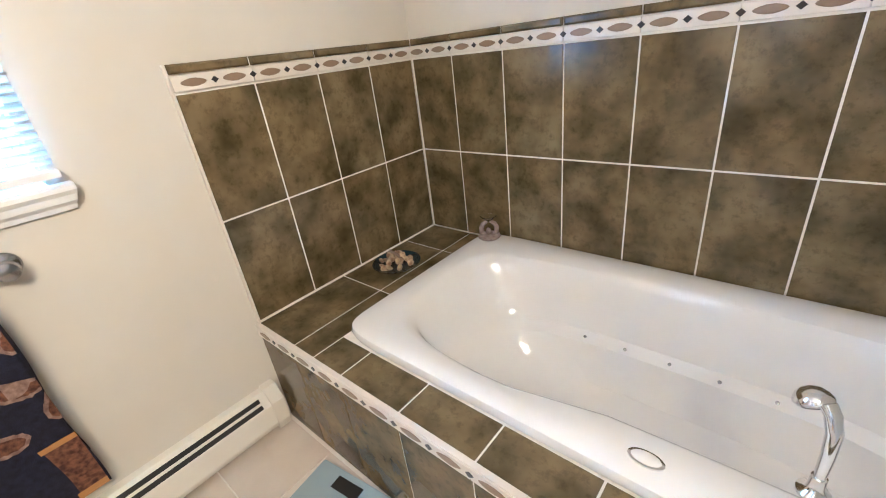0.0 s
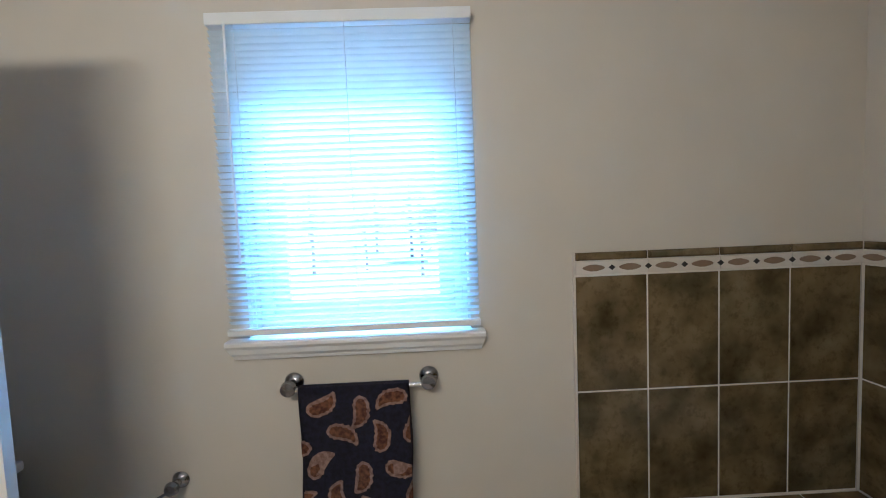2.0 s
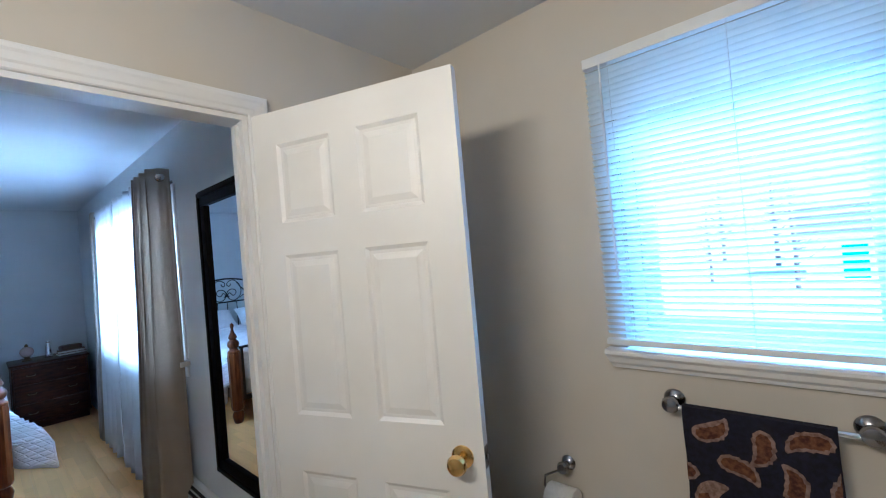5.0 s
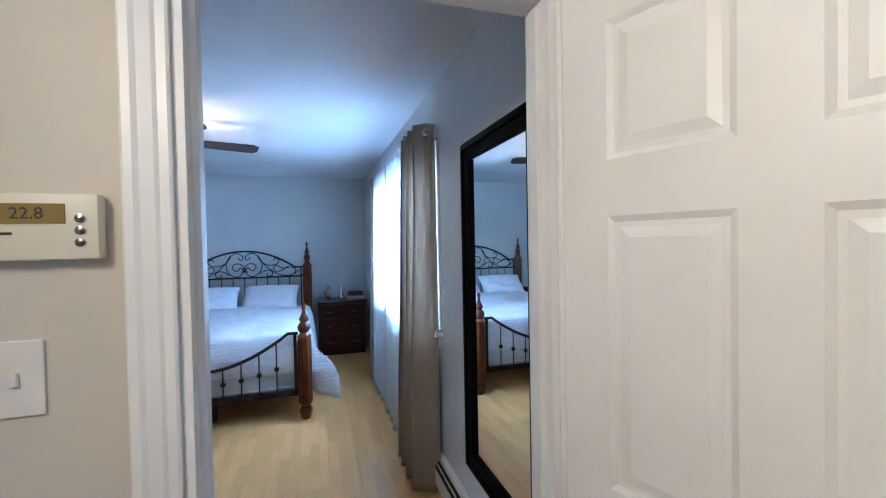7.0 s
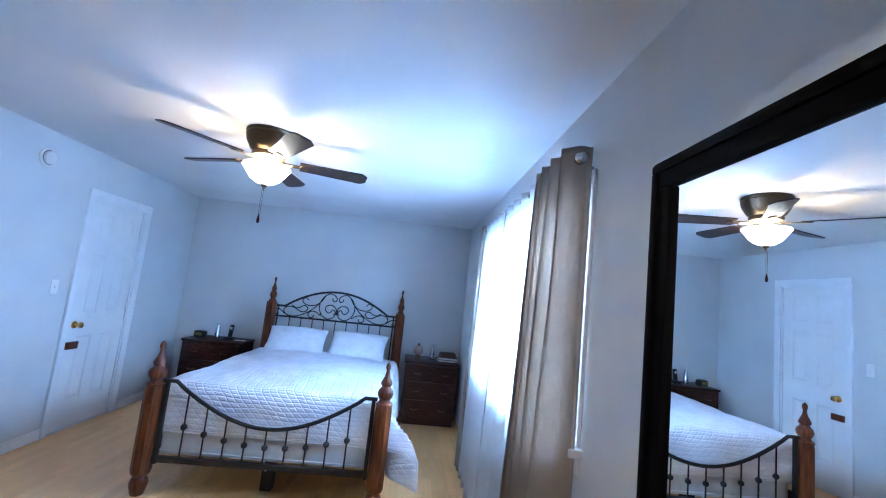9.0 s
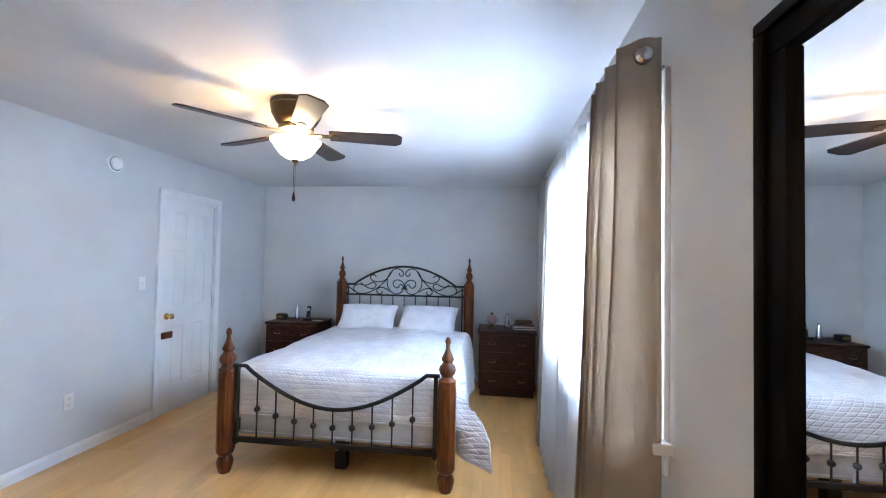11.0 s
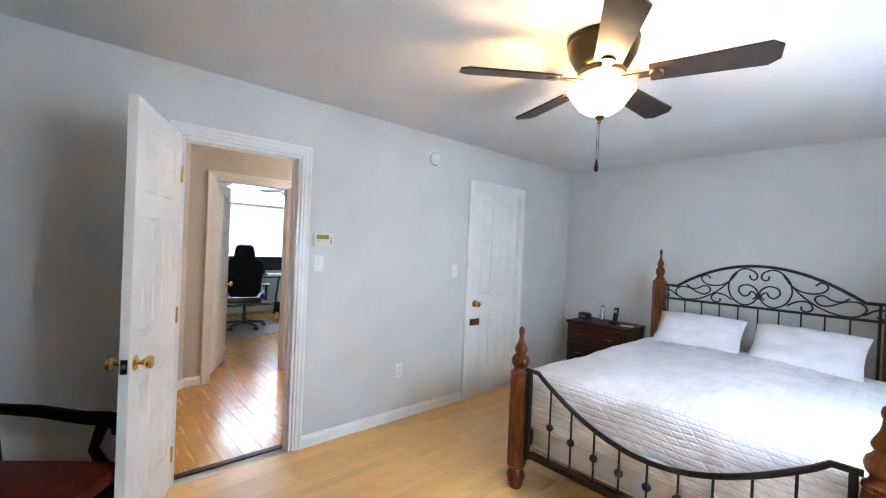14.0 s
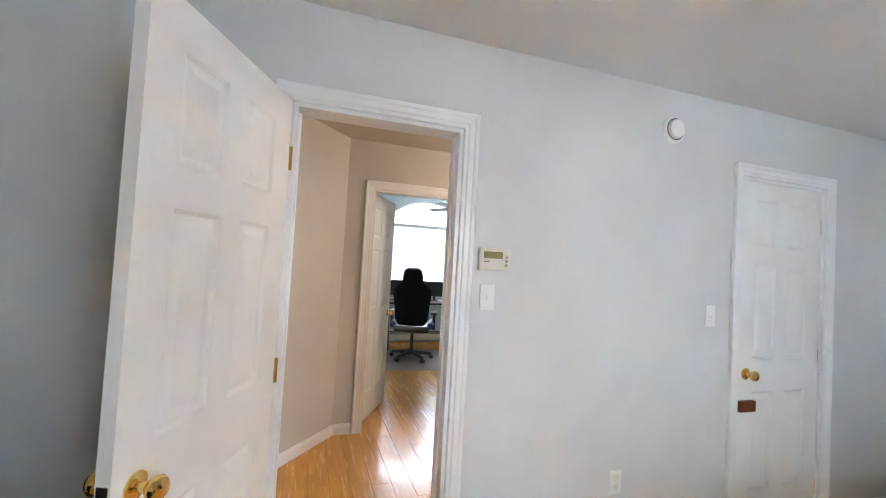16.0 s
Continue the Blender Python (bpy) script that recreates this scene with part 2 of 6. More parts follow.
LAMINATE = planks_mat("maple_laminate", (0.75, 0.425, 0.15), (0.69, 0.375, 0.12), (9, 0.8, 1), "y", 0.28, 0.03)
OAK = planks_mat("honey_oak", (0.68, 0.36, 0.085), (0.57, 0.265, 0.055), (0.8, 9, 1), "x", 0.2, 0.06)
BLADE_TOP = mk("dark_walnut_blade", (0.045, 0.026, 0.016), 0.4, (0.018, 0.011, 0.008), scale=10, stretch=(1, 1, 1))
BRONZE = mk("aged_bronze", (0.16, 0.115, 0.065), 0.32, metal=1.0, scale=14)
LAMP_GLASS = mk("lit_alabaster", (0.95, 0.85, 0.62), 0.35, scale=10, emit=2.2, emit_col=(1.0, 0.80, 0.50))
PLASTIC = mk("white_plastic", (0.78, 0.77, 0.74), 0.4, scale=8)
ALMOND = mk("almond_plastic", (0.70, 0.66, 0.55), 0.4, scale=8)
LCD = mk("olive_display", (0.24, 0.185, 0.055), 0.25)
INK = mk("dark_print", (0.03, 0.03, 0.03), 0.6)
CHAIR_BLACK = mk("black_mesh_fabric", (0.005, 0.006, 0.008), 0.8, spec=0.1, scale=60, bump=0.2)
BLACK = mk("black_plastic", (0.012, 0.012, 0.013), 0.35, scale=30)
SILVER = mk("brushed_silver", (0.62, 0.63, 0.65), 0.25, metal=1.0, scale=40)
LEATHER = mk("oxblood_leather", (0.14, 0.022, 0.009), 0.5, (0.07, 0.011, 0.005), spec=0.2, scale=14, bump=0.3, bump_scale=160)
BLUE_CLOTH = mk("blue_throw", (0.03, 0.20, 0.38), 0.9, scale=16, bump=0.3)
BLUE_VINYL = mk("blue_vinyl", (0.02, 0.05, 0.20), 0.45)
BOOK = mk("brown_leatherette", (0.09, 0.04, 0.025), 0.5, scale=30)
PAPER = mk("white_paper", (0.76, 0.75, 0.72), 0.9, scale=60, bump=0.2, bump_scale=300)
SHELL = mk("cream_potpourri", (0.55, 0.40, 0.22), 0.7, (0.25, 0.13, 0.06), scale=50, jitter=0.3)
DISH = mk("dark_teal_glaze", (0.012, 0.028, 0.04), 0.15)
AMBER_GLASS = mk("frosted_pink_glass", (0.24, 0.18, 0.16), 0.15, (0.36, 0.29, 0.27), scale=60)
FROST = mk("pale_pink_glass", (0.46, 0.34, 0.29), 0.12, scale=20)
SNOW = mk("pale_ground", (0.70, 0.72, 0.74), 0.9, (0.45, 0.44, 0.40), scale=0.15, bump=0.2, bump_scale=2)
BARK = mk("grey_bark", (0.16, 0.13, 0.11), 0.9, scale=6, bump=0.5, bump_scale=20)
SIDING = mk("white_siding", (0.72, 0.72, 0.70), 0.6, scale=2)
TEAL = mk("teal_paint", (0.02, 0.30, 0.34), 0.5)
ROOF = mk("grey_shingle", (0.16, 0.16, 0.17), 0.9, scale=3)


# ---- building helpers ----
def wm(o):
    return o.matrix_basis if o.parent is None else wm(o.parent) @ o.matrix_parent_inverse @ o.matrix_basis


def part(name, bm, material, parent=None, label="", smooth=False, at=None):
    """Links a bmesh (or a mesh made before) as one mesh object, under a parent or at top level."""
    if isinstance(bm, bmesh.types.BMesh):
        bmesh.ops.recalc_face_normals(bm, faces=bm.faces)
        mesh = bpy.data.meshes.new(name)
        bm.to_mesh(mesh)
        bm.free()
        mesh.materials.append(material)
        if smooth:
            mesh.polygons.foreach_set("use_smooth", [True] * len(mesh.polygons))
            mesh.set_sharp_from_angle(angle=radians(38))
    else:
        mesh = bm
    ob = new(name, mesh)
    if parent is not None:
        ob.parent = parent
        ob.matrix_parent_inverse = wm(parent).inverted()
    if at is not None:
        ob.matrix_basis = at
    if label:
        ob["label"] = label
    return ob


def thing(name, at, label, category, group="", kind=""):
    ob = new(name)
    ob.matrix_basis = at if isinstance(at, Matrix) else Matrix.Translation(at)
    ob.empty_display_size = 0.1
    return tagged(ob, label, category, group, kind)


def box(a, b, bevel=0.0, bm=None, m=None):
    bm = bm or bmesh.new()
    a, b = Vector([min(p, q) for p, q in zip(a, b)]), Vector([max(p, q) for p, q in zip(a, b)])
    r = bmesh.ops.create_cube(bm, size=1.0, matrix=Matrix.Translation((a + b) / 2) @ Matrix.Diagonal((*(b - a), 1)))
    if bevel:
        edges = list({e for v in r["verts"] for e in v.link_edges})
        r = bmesh.ops.bevel(bm, geom=edges, offset=bevel, segments=2, affect="EDGES", profile=0.6)
    if m is not None:
        bmesh.ops.transform(bm, matrix=m, verts=list({v for v in bm.verts if v in set(r["verts"])}) if not bevel else bm.verts)
    return bm


def moved(bm, m):
    bmesh.ops.transform(bm, matrix=m, verts=bm.verts)
    return bm


def lathe(profile, seg=20, m=None, bm=None):
    bm = bm or bmesh.new()
    m = m or Matrix()
    rings = []
    for r, z in profile:
        rings.append([bm.verts.new(m @ Vector((r * math.cos(2 * math.pi * i / seg), r * math.sin(2 * math.pi * i / seg), z))) for i in range(seg)])
    for p, q in zip(rings, rings[1:]):
        for i in range(seg):
            bm.faces.new((p[i], p[(i + 1) % seg], q[(i + 1) % seg], q[i]))
    if min(profile[0][0], profile[-1][0]) > 0.1:   # an open bowl: the rim joins the two faces of the glass
        for i in range(seg):
            bm.faces.new((rings[-1][i], rings[-1][(i + 1) % seg], rings[0][(i + 1) % seg], rings[0][i]))
        return bm
    bm.faces.new(list(reversed(rings[0])))
    bm.faces.new(rings[-1])
    return bm


def tube(points, r, seg=8, bm=None):
    """A round bar along points; r may be a list."""
    bm = bm or bmesh.new()
    pts = [Vector(p) for p in points]
    radii = r if isinstance(r, (list, tuple)) else [r] * len(pts)
    rings, up = [], None
    for i, p in enumerate(pts):
        d = (pts[min(i + 1, len(pts) - 1)] - pts[max(i - 1, 0)]).normalized()
        if up is None:
            up = d.orthogonal().normalized()
        up = (up - d * up.dot(d)).normalized()
        side = d.cross(up)
        rings.append([bm.verts.new(p + radii[i] * (math.cos(2 * math.pi * k / seg) * up + math.sin(2 * math.pi * k / seg) * side)) for k in range(seg)])
    for p, q in zip(rings, rings[1:]):
        for i in range(seg):
            bm.faces.new((p[i], p[(i + 1) % seg], q[(i + 1) % seg], q[i]))
    bm.faces.new(list(reversed(rings[0])))
    bm.faces.new(rings[-1])
    return bm


def sheet(f, nu, nv, bm=None):
    bm = bm or bmesh.new()
    v = [[bm.verts.new(f(i / nu, j / nv)) for j in range(nv + 1)] for i in range(nu + 1)]
    for i in range(nu):
        for j in range(nv):
            bm.faces.new((v[i][j], v[i + 1][j], v[i + 1][j + 1], v[i][j + 1]))
    return bm


def thicken(ob, t):
    md = ob.modifiers.new("thickness", "SOLIDIFY")
    md.thickness, md.offset = t, 0.0
    return ob


def ball(r, m, bm=None, seg=14):
    bm = bm or bmesh.new()
    bmesh.ops.create_uvsphere(bm, u_segments=seg, v_segments=max(6, seg * 2 // 3), radius=r, matrix=m)
    return bm


def structure(name, bm, material, label="", category=""):
    ob = part(name, bm, material)
    return tagged(ob, label, category, "", "structure")


def boxes(*pairs):
    bm = bmesh.new()
    for a, b in pairs:
        box(a, b, bm=bm)
    return bm


# ---- the rooms ----
# bedroom x -3.59..0, y 1.615..6.93; bathroom x -1.5..0.647, y -1.514..1.515; hall and office beyond x -3.71
H = 2.44
XL, YF, XB, YB = -3.59, 6.93, 0.647, -1.514
PB, PY, PM = 1.515, 1.615, 1.565   # the partition: bathroom face, bedroom face, middle
XH = -5.39   # hall face of the office wall

structure("bedroom_floor_base", box((XL - 0.12, PB, -0.12), (0.2, YF + 0.12, -0.012)), GROUT, "concrete slab under the bedroom boards", "floor")
structure("bathroom_floor_base", box((-1.62, YB - 0.12, -0.12), (XB + 0.18, PB, -0.006)), GROUT, "grouted slab under the bathroom tiles", "floor")
structure("hall_floor_base", box((-9.4, 2.4, -0.12), (XL - 0.12, 7.3, -0.012)), GROUT, "slab under the hall and office boards", "floor")
structure("bedroom_ceiling", box((XL, PY, H), (0.0, YF, H + 0.12)), CEIL, "smooth white bedroom ceiling", "ceiling")
structure("bathroom_ceiling", box((-1.5, YB, H), (XB, PB, H + 0.12)), CEIL, "smooth white bathroom ceiling", "ceiling")
structure("hall_ceiling", box((XH, 2.5, H), (XL - 0.12, 7.2, H + 0.12)), PAINT_HALL, "tan painted hall ceiling", "ceiling")
structure("office_ceiling", box((-9.2, 2.5, 2.8), (XH - 0.12, 7.2, 2.92)), CEIL, "white office ceiling", "ceiling")

# bedroom walls
WY0, WY1, WZ0, WZ1 = 3.15, 5.05, 0.965, 2.02
structure("wall_bedroom_window", boxes(((0, PY, -0.12), (0.2, WY0, H + 0.12)), ((0, WY1, -0.12), (0.2, YF + 0.12, H + 0.12)),
          ((0, WY0, -0.12), (0.2, WY1, WZ0)), ((0, WY0, WZ1), (0.2, WY1, H + 0.12))), PAINT_BED, "light grey painted bedroom wall", "wall")
structure("wall_headboard", box((XL - 0.12, YF, -0.12), (0, YF + 0.12, H + 0.12)), PAINT_BED, "light grey painted bedroom wall", "wall")
HD0, HD1 = 2.822, 3.53
CD0, CD1 = 5.238, 5.958
structure("wall_bedroom_hall", boxes(((XL - 0.12, PY, -0.12), (XL, HD0, H + 0.12)), ((XL - 0.12, HD1, -0.12), (XL, CD0, H + 0.12)), ((XL - 0.12, CD1, -0.12), (XL, YF, H + 0.12)),
          ((XL - 0.12, HD0, 2.04), (XL, HD1, H + 0.12)), ((XL - 0.12, CD0, 2.04), (XL, CD1, H + 0.12)), ((XL - 0.12, CD0, -0.12), (XL, CD1, 0.0))), PAINT_BED, "light grey painted bedroom wall with two doors", "wall")
BD0, BD1 = -0.935, -0.21
# the partition has grey paint towards the bedroom and beige paint towards the bathroom
structure("wall_partition_bedroom", boxes(((XL, PM, -0.12), (BD0, PY, H + 0.12)), ((BD1, PM, -0.12), (XB + 0.18, PY, H + 0.12)), ((BD0, PM, 2.04), (BD1, PY, H + 0.12))), PAINT_BED, "light grey painted partition wall", "wall")
structure("wall_partition_bathroom", boxes(((-1.62, PB, -0.12), (BD0, PM, H + 0.12)), ((BD1, PB, -0.12), (XB + 0.18, PM, H + 0.12)), ((BD0, PB, 2.04), (BD1, PM, H + 0.12))), PAINT_BATH, "beige painted bathroom partition wall", "wall")
# bathroom walls
BW0, BW1, BZ0, BZ1 = -0.158, 0.582, 1.10, 2.083
structure("wall_bathroom_window", boxes(((XB, YB - 0.12, -0.12), (XB + 0.18, BW0, H + 0.12)), ((XB, BW1, -0.12), (XB + 0.18, PB, H + 0.12)),
          ((XB, BW0, -0.12), (XB + 0.18, BW1, BZ0)), ((XB, BW0, BZ1), (XB + 0.18, BW1, H + 0.12))), PAINT_BATH, "beige painted bathroom wall", "wall")
structure("wall_bathroom_tub", box((-1.62, YB - 0.12, -0.12), (XB, YB, H + 0.12)), PAINT_BATH, "beige painted bathroom wall", "wall")
structure("wall_bathroom_vanity", box((-1.62, YB, -0.12), (-1.5, PB, H + 0.12)), PAINT_BATH, "beige painted bathroom wall", "wall")
# hall and office
OD0, OD1 = 3.41, 4.16
structure("wall_hall_office", boxes(((XH - 0.12, 3.05, -0.12), (XH, OD0, 2.95)), ((XH - 0.12, OD1, -0.12), (XH, 7.3, 2.95)), ((XH - 0.12, OD0, 2.04), (XH, OD1, 2.95))), PAINT_HALL, "tan painted hall wall", "wall")
bm = bmesh.new()
for a, b in (((XH, 3.19), (-4.72, 2.64)), ((-4.72, 2.64), (XL - 0.12, 2.64))):
    n2 = Vector((b[1] - a[1], a[0] - b[0], 0)).normalized() * 0.12
    lo = [bm.verts.new((*p, -0.12)) for p in (a, b, (b[0] + n2.x, b[1] + n2.y), (a[0] + n2.x, a[1] + n2.y))]
    hi = [bm.verts.new((v.co.x, v.co.y, H + 0.12)) for v in lo]
    bm.faces.new(lo), bm.faces.new(hi)
    for i in range(4):
        bm.faces.new((lo[i], lo[(i + 1) % 4], hi[(i + 1) % 4], hi[i]))
structure("wall_hall_angled", bm, PAINT_HALL, "tan painted angled hall wall", "wall")
structure("wall_hall_end", box((XH, 7.2, -0.12), (XL - 0.12, 7.32, H + 0.12)), PAINT_HALL, "tan painted hall end wall", "wall")
PAINT_OFFICE = mk("pale_blue_wall_paint", (0.50, 0.60, 0.63), 0.75, scale=2.0, bump=0.06, bump_scale=180)
OW0, OW1, OZ0 = 4.17, 5.73, 1.06
structure("wall_office_side", boxes(((-9.2, 2.4, -0.12), (XH - 0.12, 2.52, 2.95)), ((-9.2, 7.2, -0.12), (XH - 0.12, 7.32, 2.95))), PAINT_OFFICE, "pale blue painted office walls", "wall")
# the window wall of the office, with an arched head over a square window
bm = boxes(((-9.35, 2.4, -0.12), (-9.2, OW0, 2.95)), ((-9.35, OW1, -0.12), (-9.2, 7.32, 2.95)), ((-9.35, OW0, -0.12), (-9.2, OW1, OZ0)))
arch = [(OW0 + (OW1 - OW0) * i / 16, 2.12 + 0.42 * math.sin(math.pi * i / 16) ** 0.75 if 0 < i < 16 else 2.12) for i in range(17)]
for (y0, z0), (y1, z1) in zip(arch, arch[1:]):
    vs = [bm.verts.new(p) for p in ((-9.2, y0, z0), (-9.2, y1, z1), (-9.2, y1, 2.95), (-9.2, y0, 2.95), (-9.35, y0, z0), (-9.35, y1, z1), (-9.35, y1, 2.95), (-9.35, y0, 2.95))]
    for f in ((0, 1, 2, 3), (4, 5, 6, 7), (0, 1, 5, 4), (3, 2, 6, 7)):
        bm.faces.new([vs[i] for i in f])
structure("wall_office_window", bm, PAINT_OFFICE, "pale blue painted office wall with arched window", "wall")


# ---- doors, casings, skirting ----
def casing_u(name, axis, face, out, a0, a1, top, label):
    """White moulded casing round an opening; axis is the wall's normal, face its plane, out the side that it stands off."""
    w = 0.068
    ob = thing(name, (face, a0, 0) if axis == "x" else (a0, face, 0), label, "door frame", "", "structure")

    prof = ((0, 0.0005), (0, 0.010), (0.004, 0.013), (0.018, 0.012), (0.024, 0.016), (0.044, 0.018), (0.052, 0.022), (0.064, 0.022), (w, 0.019), (w, 0.0005))

    def put(piece):
        bm = bmesh.new()
        rows = []
        for end in (0, 1):
            row = []
            for s, d in prof:
                # the corners are mitred
                if piece == "left":
                    a, z = a0 - s, (0.0, top + s)[end]
                elif piece == "right":
                    a, z = a1 + s, (0.0, top + s)[end]
                else:
                    a, z = (a0 - s, a1 + s)[end], top + s
                p = face + out * d
                row.append(bm.verts.new((p, a, z) if axis == "x" else (a, p, z)))
            rows.append(row)
        k = len(prof)
        for q in range(k):
            bm.faces.new((rows[0][q], rows[0][(q + 1) % k], rows[1][(q + 1) % k], rows[1][q]))
        bm.faces.new(rows[0]), bm.faces.new(rows[1])
        part(piece + "_casing", bm, TRIM, ob)
    for piece in ("left", "right", "head"):
        put(piece)
    return ob


def jamb(name, axis, f0, f1, a0, a1, top, label):
    t = 0.018
    ob = thing(name, (f0, a0, 0) if axis == "x" else (a0, f0, 0), label, "door frame", "", "structure")
    mid = (f0 + f1) / 2
    for nm, lo, hi, z0, z1 in (("left_jamb", a0, a0 + t, 0, top - t), ("right_jamb", a1 - t, a1, 0, top - t), ("head_jamb", a0, a1, top - t, top),
                               ("left_stop", a0 + t, a0 + t + 0.012, 0, top - t - 0.012), ("right_stop", a1 - t - 0.012, a1 - t, 0, top - t - 0.012)):
        g0, g1 = (f0, f1) if "stop" not in nm else (mid - 0.017, mid + 0.017)
        p, q = (g0, lo, z0), (g1, hi, z1)
        if axis == "y":
            p, q = (lo, g0, z0), (hi, g1, z1)
        part(nm, box(p, q, 0.0015), TRIM, ob)
    return ob


def leaf_mesh(width, height, thick=0.035):
    """A six-panel door leaf: hinge edge at x 0, faces at y 0 and y -thick."""
    bm = bmesh.new()
    st, mid = 0.115, 0.10
    xs = [0, st, (width - mid) / 2, (width + mid) / 2, width - st, width]
    zs = [0, 0.24, 0.80, 0.99, 1.53, 1.64, height - 0.115, height]
    for y, s in ((0.0, 1), (-thick, -1)):
        for i in range(5):
            for j in range(7):
                x0, x1, z0, z1 = xs[i], xs[i + 1], zs[j], zs[j + 1]
                if i in (1, 3) and j in (1, 3, 5):
                    rings = []
                    for ins, dep in ((0, 0), (0.012, 0.007), (0.022, 0.007), (0.042, 0.002)):
                        yy = y - s * dep
                        rings.append([bm.verts.new(p) for p in ((x0 + ins, yy, z0 + ins), (x1 - ins, yy, z0 + ins), (x1 - ins, yy, z1 - ins), (x0 + ins, yy, z1 - ins))])
                    for p, q in zip(rings, rings[1:]):
                        for k in range(4):
                            bm.faces.new((p[k], p[(k + 1) % 4], q[(k + 1) % 4], q[k]))
                    bm.faces.new(rings[-1])
                else:
                    bm.faces.new([bm.verts.new(p) for p in ((x0, y, z0), (x1, y, z0), (x1, y, z1), (x0, y, z1))])
    for q in (((0, 0, 0), (0, -thick, 0), (0, -thick, height), (0, 0, height)), ((width, 0, 0), (width, -thick, 0), (width, -thick, height), (width, 0, height)),
              ((0, 0, 0), (width, 0, 0), (width, -thick, 0), (0, -thick, 0)), ((0, 0, height), (width, 0, height), (width, -thick, height), (0, -thick, height))):
        bm.faces.new([bm.verts.new(p) for p in q])
    bmesh.ops.remove_doubles(bm, verts=bm.verts, dist=0.0002)
    return bm


def knob_on(parent, m):
    k = part("knob", lathe([(0.002, 0.0), (0.033, 0.0), (0.033, 0.004), (0.026, 0.008), (0.012, 0.011), (0.011, 0.028), (0.018, 0.034), (0.027, 0.044), (0.029, 0.054), (0.024, 0.064), (0.012, 0.069), (0.002, 0.070)], 22, m), BRASS, parent, "polished brass door knob", True)
    return k


def door(name, hinge, direction, width, label, back_side=1, group=""):
    """A leaf hung at hinge (x, y), pointing to direction (degrees, 0 = +x); back_side picks the side of its thickness."""
    m = pose(hinge[0], hinge[1], 0.008, 0, 0, direction)
    ob = thing(name, m, label, "door", group)
    flip = Matrix() if back_side > 0 else Matrix.Translation((0, 0.035, 0))
    part("leaf", moved(leaf_mesh(width, 2.025), m @ flip), DOOR, ob)
    f0, f1 = (0.0, -0.035) if back_side > 0 else (0.035, 0.0)
    kx = width - 0.065
    knob_on(ob, m @ Matrix.Translation((kx, f0, 0.905)) @ pose(0, 0, 0, -90, 0, 0))
    knob_on(ob, m @ Matrix.Translation((kx, f1, 0.905)) @ pose(0, 0, 0, 90, 0, 0))
    part("latch_plate", moved(box((width - 0.001, f1 + 0.005, 0.875), (width + 0.002, f0 - 0.005, 0.935), 0.0), m), NICKEL, ob, "dark metal latch plate")
    part("latch_bolt", moved(box((width + 0.002, f1 + 0.012, 0.897), (width + 0.010, f0 - 0.012, 0.913), 0.002), m), SILVER, ob)
    for z in (0.2, 1.0, 1.8):
        part("hinge", moved(tube([(-0.006, f0 + 0.004 * back_side, z - 0.045), (-0.006, f0 + 0.004 * back_side, z + 0.045)], 0.007, 8), m), BRASS, ob, "brass butt hinge", True)
    return ob


casing_u("trim_bath_door_bathroom", "y", PB, -1, BD0, BD1, 2.04, "white moulded casing round the bathroom doorway")
casing_u("trim_bath_door_bedroom", "y", PY, 1, BD0, BD1, 2.04, "white moulded casing round the bathroom doorway")
jamb("frame_bath_door", "y", PB, PY, BD0, BD1, 2.04, "white painted jamb of the bathroom doorway")
door("bathroom_door", (BD1 + 0.004, PB + 0.002), -70.0, 0.765, "white six-panel door standing open, brass knob", -1)
casing_u("trim_hall_door", "x", XL, 1, HD0, HD1, 2.04, "white moulded casing round the hall doorway")
casing_u("trim_hall_door_hallside", "x", XL - 0.12, -1, HD0, HD1, 2.04, "white moulded casing round the hall doorway")
jamb("frame_hall_door", "x", XL - 0.12, XL, HD0, HD1, 2.04, "white painted jamb of the hall doorway")
door("hall_door", (XL + 0.03, HD0 - 0.005), -22.0, 0.695, "white six-panel door standing open to the hall", 1)
casing_u("trim_closet_door", "x", XL, 1, CD0, CD1, 2.04, "white moulded casing round the closet door")
jamb("frame_closet_door", "x", XL - 0.12, XL, CD0, CD1, 2.04, "white painted jamb of the closet doorway")
door("closet_door", (XL - 0.047, CD1 - 0.02), -90, 0.68, "white six-panel closet door, closed, brass knob", -1)
casing_u("trim_office_door", "x", XH, 1, OD0, OD1, 2.04, "tan-white casing round the office doorway")
jamb("frame_office_door", "x", XH - 0.12, XH, OD0, OD1, 2.04, "white painted jamb of the office doorway")
door("office_door", (XH - 0.13, OD0 + 0.012), 152, 0.70, "white six-panel office door standing open", -1)
latch = thing("door_latch_block", (XL, 5.32, 0.735), "brown wooden latch block screwed on the closet door", "latch")
part("block", box((XL - 0.011, 5.262, 0.705), (XL + 0.016, 5.378, 0.766), 0.004), POST_WOOD, latch)


